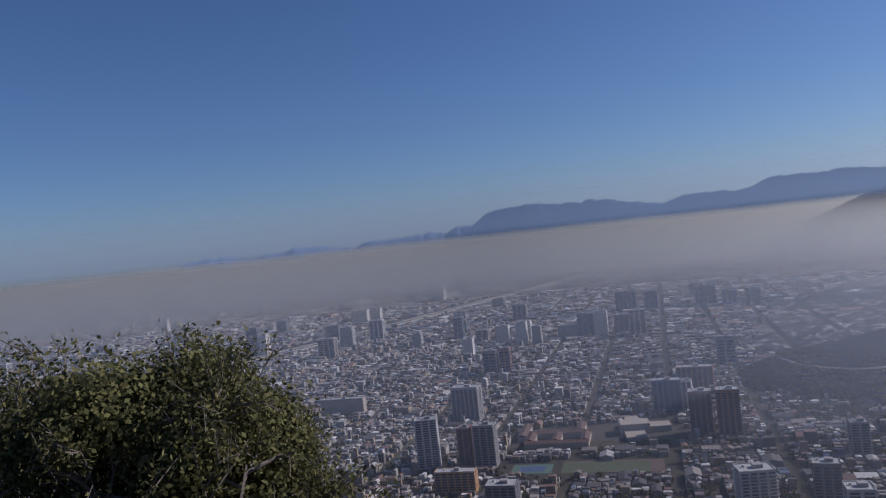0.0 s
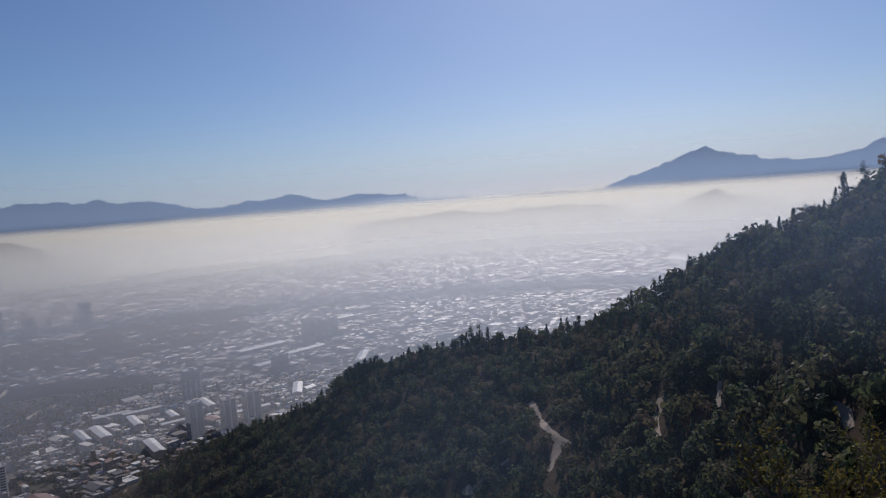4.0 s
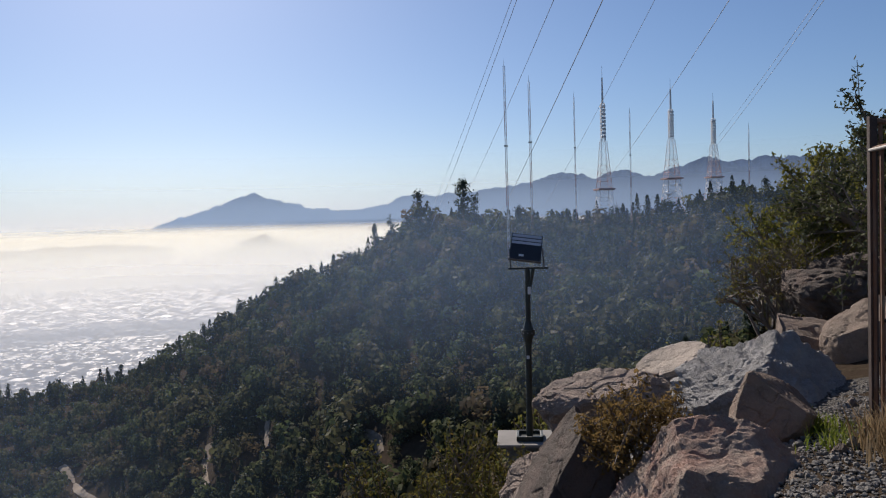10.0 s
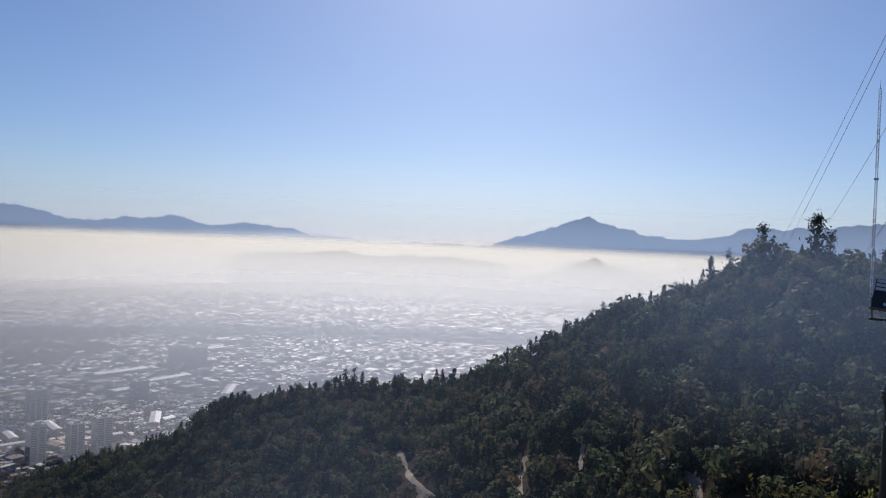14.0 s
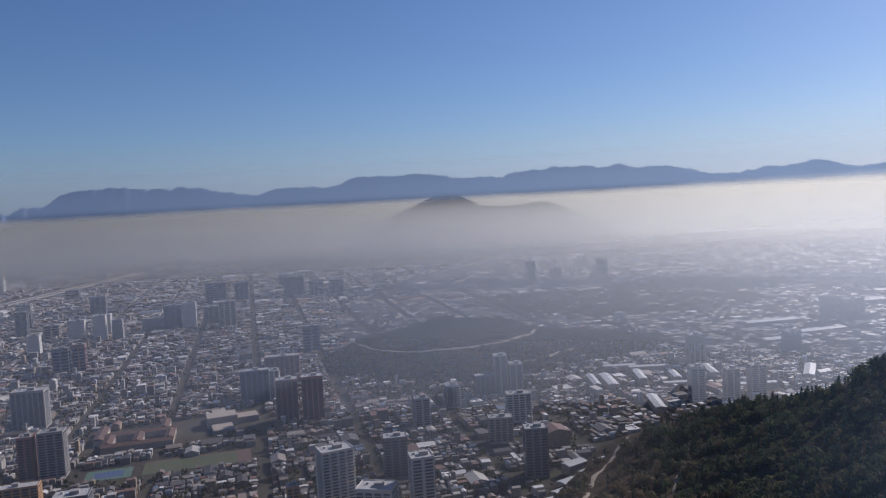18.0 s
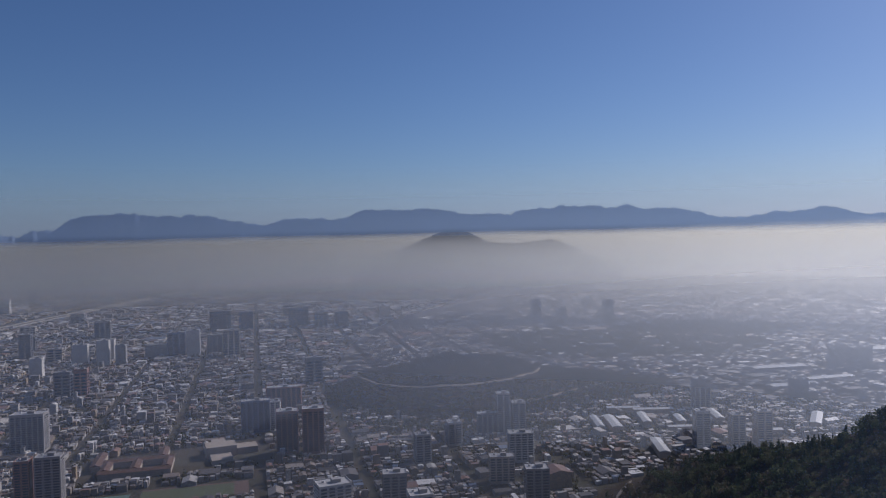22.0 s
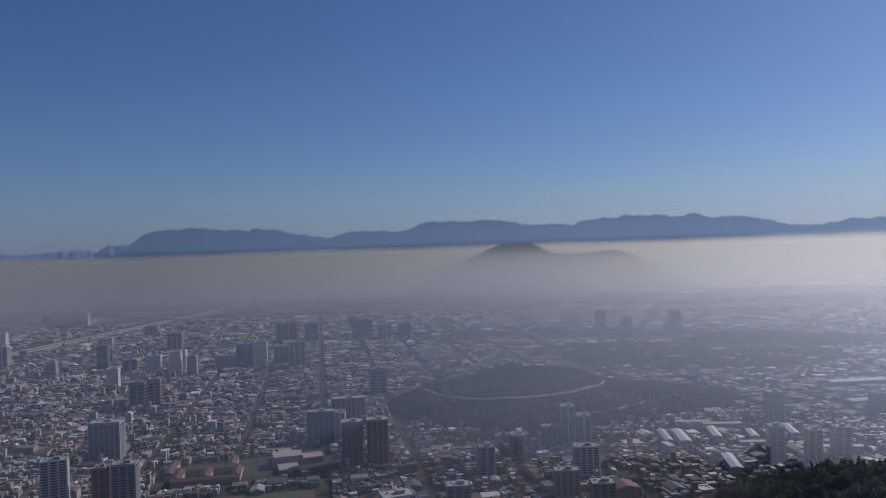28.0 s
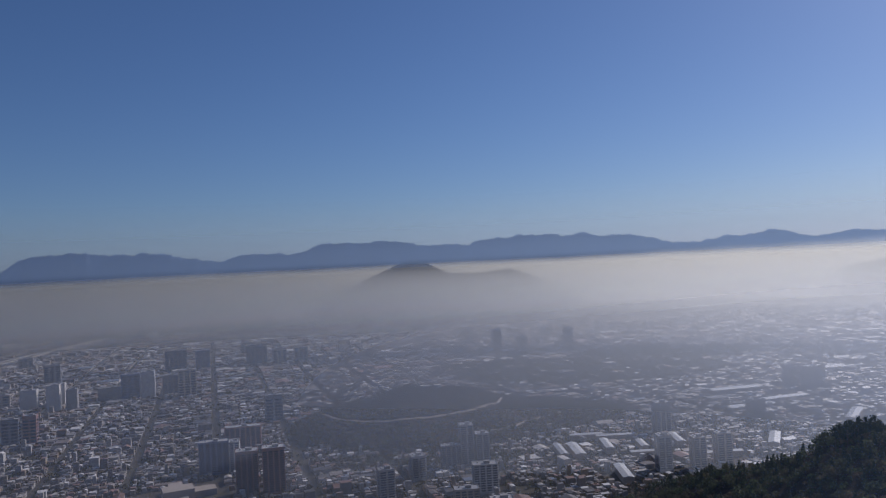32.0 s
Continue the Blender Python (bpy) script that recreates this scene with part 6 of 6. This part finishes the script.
def shrub(name, az, r, z0, size, limbs, leaves, leaf, seed, material, label, category="shrub", spread=0.75, twig=0.011, bare=0.0, levels=3, loose=1.0):
    """A shrub grown limb by limb, with leaves set along its twigs. size: half width, depth, and height."""
    g = random.Random(seed)
    gn = np.random.RandomState(seed)
    x, y = way(az, r)
    t = thing(name, label, category, at=(x, y, z0))
    t.rotation_euler.z = radians(az)
    bm = bmesh.new()
    tips = []

    def grow(p, d, l, rad, depth):
        q = p + d * l
        rod(bm, p, q, rad, rad * 0.62, 4 if depth else 5)
        tips.append((p, q, depth))
        if depth == 0:
            return
        for _ in range(g.choice((2, 3, 3))):
            nd = (d + Vector((g.gauss(0, spread), g.gauss(0, spread), g.gauss(0.1, spread * 0.6)))).normalized()
            grow(q - d * l * g.uniform(0, 0.35), nd, l * g.uniform(0.55, 0.85), rad * 0.6, depth - 1)

    for _ in range(limbs):
        d = Vector((g.gauss(0, 0.55), g.gauss(0, 0.55), 1)).normalized()
        grow(Vector((g.gauss(0, 0.08), g.gauss(0, 0.08), 0)), d, 0.42, twig * 2.2, levels)
    ext = np.array([list(q) for _, q, _ in tips])
    sc = np.array([size[0] / max(np.percentile(np.abs(ext[:, 0]), 90), 0.1), size[1] / max(np.percentile(np.abs(ext[:, 1]), 90), 0.1), size[2] / ext[:, 2].max()])
    for v in bm.verts:
        v.co = Vector((v.co.x * sc[0], v.co.y * sc[1], v.co.z * sc[2]))
    part("stem", bm, M_TWIG, t)
    ends = [(p, q) for p, q, dep in tips if dep <= 1]
    k = gn.randint(0, len(ends), leaves)
    P = np.array([list(p) for p, _ in ends])[k]
    Q = np.array([list(q) for _, q in ends])[k]
    c = P + (Q - P) * gn.uniform(bare, 1.08, leaves)[:, None]
    c = c * sc + gn.normal(0, leaf * 0.9 * loose, (leaves, 3))
    u = gn.normal(0, 1, (leaves, 3)) + [0, 0, 0.35]
    u /= np.linalg.norm(u, axis=1)[:, None]
    w = np.cross(u, gn.normal(0, 1, (leaves, 3)))
    w /= np.linalg.norm(w, axis=1)[:, None]
    s = leaf * gn.uniform(0.6, 1.3, leaves)[:, None]
    v = np.stack([c - u * s, c + w * s * 0.42, c + u * s, c - w * s * 0.42], 1).reshape(-1, 3)
    tint = np.repeat(np.clip(gn.normal(0.12, 0.2, leaves), 0, 1), 4)
    part("leaves", np_mesh("leaves", v, [quads_of(leaves)], [material], attrs={"tint": tint}), None, t)
    return t


shrub("tree", 50.5, 12.0, -7.6, (2.7, 1.8, 6.75), 14, 44000, 0.05, 3, M_LEAF_TREE, "dark olive-green tree with small leaves below the lookout", "tree", twig=0.012, levels=5, spread=0.95, loose=2.2)
shrub("tree", 45.0, 11.8, -7.6, (2.0, 1.5, 6.6), 11, 34000, 0.05, 4, M_LEAF_TREE, "dark olive-green tree with small leaves below the lookout", "tree", twig=0.012, levels=5, spread=0.95, loose=2.2)
shrub("tree", 40.6, 11.5, -7.6, (1.2, 1.0, 6.1), 6, 13000, 0.05, 24, M_LEAF_TREE, "dark olive-green tree with small leaves below the lookout", "tree", twig=0.008, levels=4, spread=0.9, loose=3.0)
for az, r, top, wide, n, sd in (
        (55.5, 12.6, -1.6, 1.2, 7000, 61), (52.2, 11.6, -1.4, 1.1, 6500, 62), (49.0, 12.2, -1.55, 1.1, 7000, 63), (46.0, 11.5, -1.45, 1.05, 7000, 64), (43.2, 11.8, -1.6, 1.0, 6500, 65), (40.8, 11.4, -2.1, 0.9, 4000, 66)):
    x, y = way(az, r)
    t = thing("tree", "dense olive-green tree crown below the lookout", "tree", "trees under the lookout", at=(x, y, -7.6))
    v = leaf_cloud(n, wide, wide * 0.8, 1.35, 0.052, sd)
    v += np.repeat(np.random.RandomState(sd).normal(0, 0.2, (n, 3)), 4, 0)
    v[:, 2] += top + 7.6 - np.percentile(v[:, 2], 99)
    part("crown", np_mesh("crown", v, [quads_of(n)], [M_LEAF_TREE], attrs={"tint": np.repeat(np.clip(np.random.RandomState(sd).normal(0.1, 0.2, n), 0, 1), 4)}), None, t)
    stem = bmesh.new()
    rod(stem, (0, 0, 0), (0.1, 0.1, top + 6.2), 0.09, 0.04)
    for k in range(5):
        rod(stem, (0.06, 0.06, top + 4.6 + 0.25 * k), (0.7 * wide * math.cos(k * 2.4), 0.6 * wide * math.sin(k * 2.4), top + 5.6 + 0.3 * k), 0.03, 0.012, 5)
    part("trunk", stem, M_BARK, t)
shrub("bush", -72.2, 9.0, -5.0, (1.05, 0.8, 2.65), 10, 7500, 0.03, 5, M_LEAF_OLIVE, "olive-yellow leafy bush on the slope", levels=4)
shrub("bush", -76.6, 9.2, -4.9, (0.62, 0.5, 2.15), 6, 3200, 0.032, 6, M_LEAF_OLIVE, "olive-yellow leafy bush on the slope", levels=3)
shrub("bush", -76.4, 11.6, -5.3, (0.75, 0.6, 1.75), 7, 3800, 0.034, 44, M_LEAF_OLIVE, "olive-yellow bush below the concrete slab", levels=3)
shrub("dry_bush", -87.2, 6.7, -2.55, (0.46, 0.4, 1.2), 12, 5200, 0.026, 8, M_LEAF_DRY, "dry bush with orange-brown leaves between the boulders", levels=3)
shrub("shrub", -96.3, 14.5, -2.5, (0.95, 0.9, 2.1), 14, 3000, 0.036, 9, M_LEAF_OLIVE, "tangled shrub with bare grey twigs", bare=0.3, levels=4)
shrub("shrub", -98.9, 17.5, -2.2, (1.3, 1.2, 2.75), 9, 8000, 0.05, 10, M_LEAF_FRESH, "bright yellow-green shrub above the boulders", levels=4)
shrub("tree", -102.0, 19.0, -1.9, (1.6, 1.4, 3.75), 8, 8500, 0.055, 11, M_LEAF_FRESH, "light green tree behind the fence", "tree", levels=4)
shrub("shrub", -104.5, 16.0, -1.4, (1.7, 1.2, 2.8), 7, 5000, 0.06, 12, M_LEAF_DARK, "dark shrub behind the fence", levels=4)
shrub("shrub", -108.0, 11.5, -1.2, (1.3, 1.0, 3.5), 16, 30000, 0.036, 13, M_LEAF_DARK, "dark dense shrub behind the rusty fence", levels=4)
shrub("shrub", -111.2, 12.2, -1.0, (1.2, 1.0, 3.8), 14, 26000, 0.036, 17, M_LEAF_DARK, "dark dense shrub below the dish tower", levels=4)
shrub("shrub", -114.5, 12.5, -1.0, (1.4, 1.2, 3.9), 12, 22000, 0.036, 14, M_LEAF_DARK, "tall dark shrub behind the pillar", levels=4)
shrub("shrub", -104.3, 11.0, -1.3, (0.5, 0.5, 2.2), 5, 700, 0.045, 15, M_LEAF_DARK, "thin leafy sprigs above the fence", levels=3)
shrub("tree", -116.0, 30.0, 1.0, (2.3, 2.0, 8.5), 9, 22000, 0.065, 16, M_LEAF_DARK, "dark tree beside the dish tower", "tree", levels=4, twig=0.03)
for k, (az, r, z0, w, h) in enumerate(((-79.5, 20, -9.5, 1.6, 4.6), (-83, 22, -9, 1.6, 4.0), (-76.5, 18, -9.0, 1.3, 3.2), (-88, 24, -9, 1.8, 4.6), (-92, 24, -8, 1.6, 4.6))):
    shrub("bush", az, r, z0, (w, w, h), 6, 2600, 0.075, 30 + k, M_LEAF_FRESH if k % 2 == 0 else M_LEAF_OLIVE, "green bush on the slope behind the lamp", levels=3, twig=0.02)


def tuft(az, r, n, h, spread, seed, material, label):
    g = np.random.RandomState(seed)
    x, y = way(az, r)
    z = hz(x, y)
    b = g.normal(0, spread, (n, 2))
    lean = g.normal(0, 0.35, (n, 2)) * h
    hh = h * g.uniform(0.5, 1.2, n)
    w = 0.004 + 0.004 * g.rand(n)
    a = g.uniform(0, 6.28, n)
    o = np.stack([np.cos(a) * w, np.sin(a) * w, 0 * a], -1)
    base = np.stack([b[:, 0], b[:, 1], np.full(n, -0.02)], -1)
    mid = base + np.stack([lean[:, 0] * 0.4, lean[:, 1] * 0.4, hh * 0.6], -1)
    tip = base + np.stack([lean[:, 0], lean[:, 1], hh], -1)
    v = np.stack([base - o, base + o, mid + o * 0.7, tip, mid - o * 0.7], 1).reshape(-1, 3)
    f = (np.array([[0, 1, 2, 4]])[None] + np.arange(n)[:, None, None] * 5).reshape(-1, 4)
    f2 = (np.array([[4, 2, 3]])[None] + np.arange(n)[:, None, None] * 5).reshape(-1, 3)
    ob = new("grass_tuft", np_mesh("grass_tuft", v, [f, f2], [material], attrs={"tint": np.zeros(len(v))}))
    ob.location = (x, y, z)
    tagged(ob, label, "grass", kind="stuff")


tuft(-102.9, 6.3, 420, 0.30, 0.11, 1, M_STRAW, "tuft of dry straw-coloured grass")
tuft(-103.8, 5.9, 260, 0.22, 0.10, 2, M_STRAW, "tuft of dry straw-coloured grass")
tuft(-98.6, 6.9, 220, 0.16, 0.10, 3, M_GRASS, "small tuft of green grass by a stone")
tuft(-99.8, 6.4, 160, 0.12, 0.12, 4, M_GRASS, "small tuft of green grass")
tuft(-97.6, 4.55, 200, 0.12, 0.09, 5, M_GRASS, "bright green grass beside the path")
tuft(-100.2, 4.6, 170, 0.11, 0.08, 6, M_GRASS, "bright green grass beside the path")
tuft(-102.4, 6.6, 140, 0.10, 0.2, 7, M_GRASS, "sparse yellow-green grass")
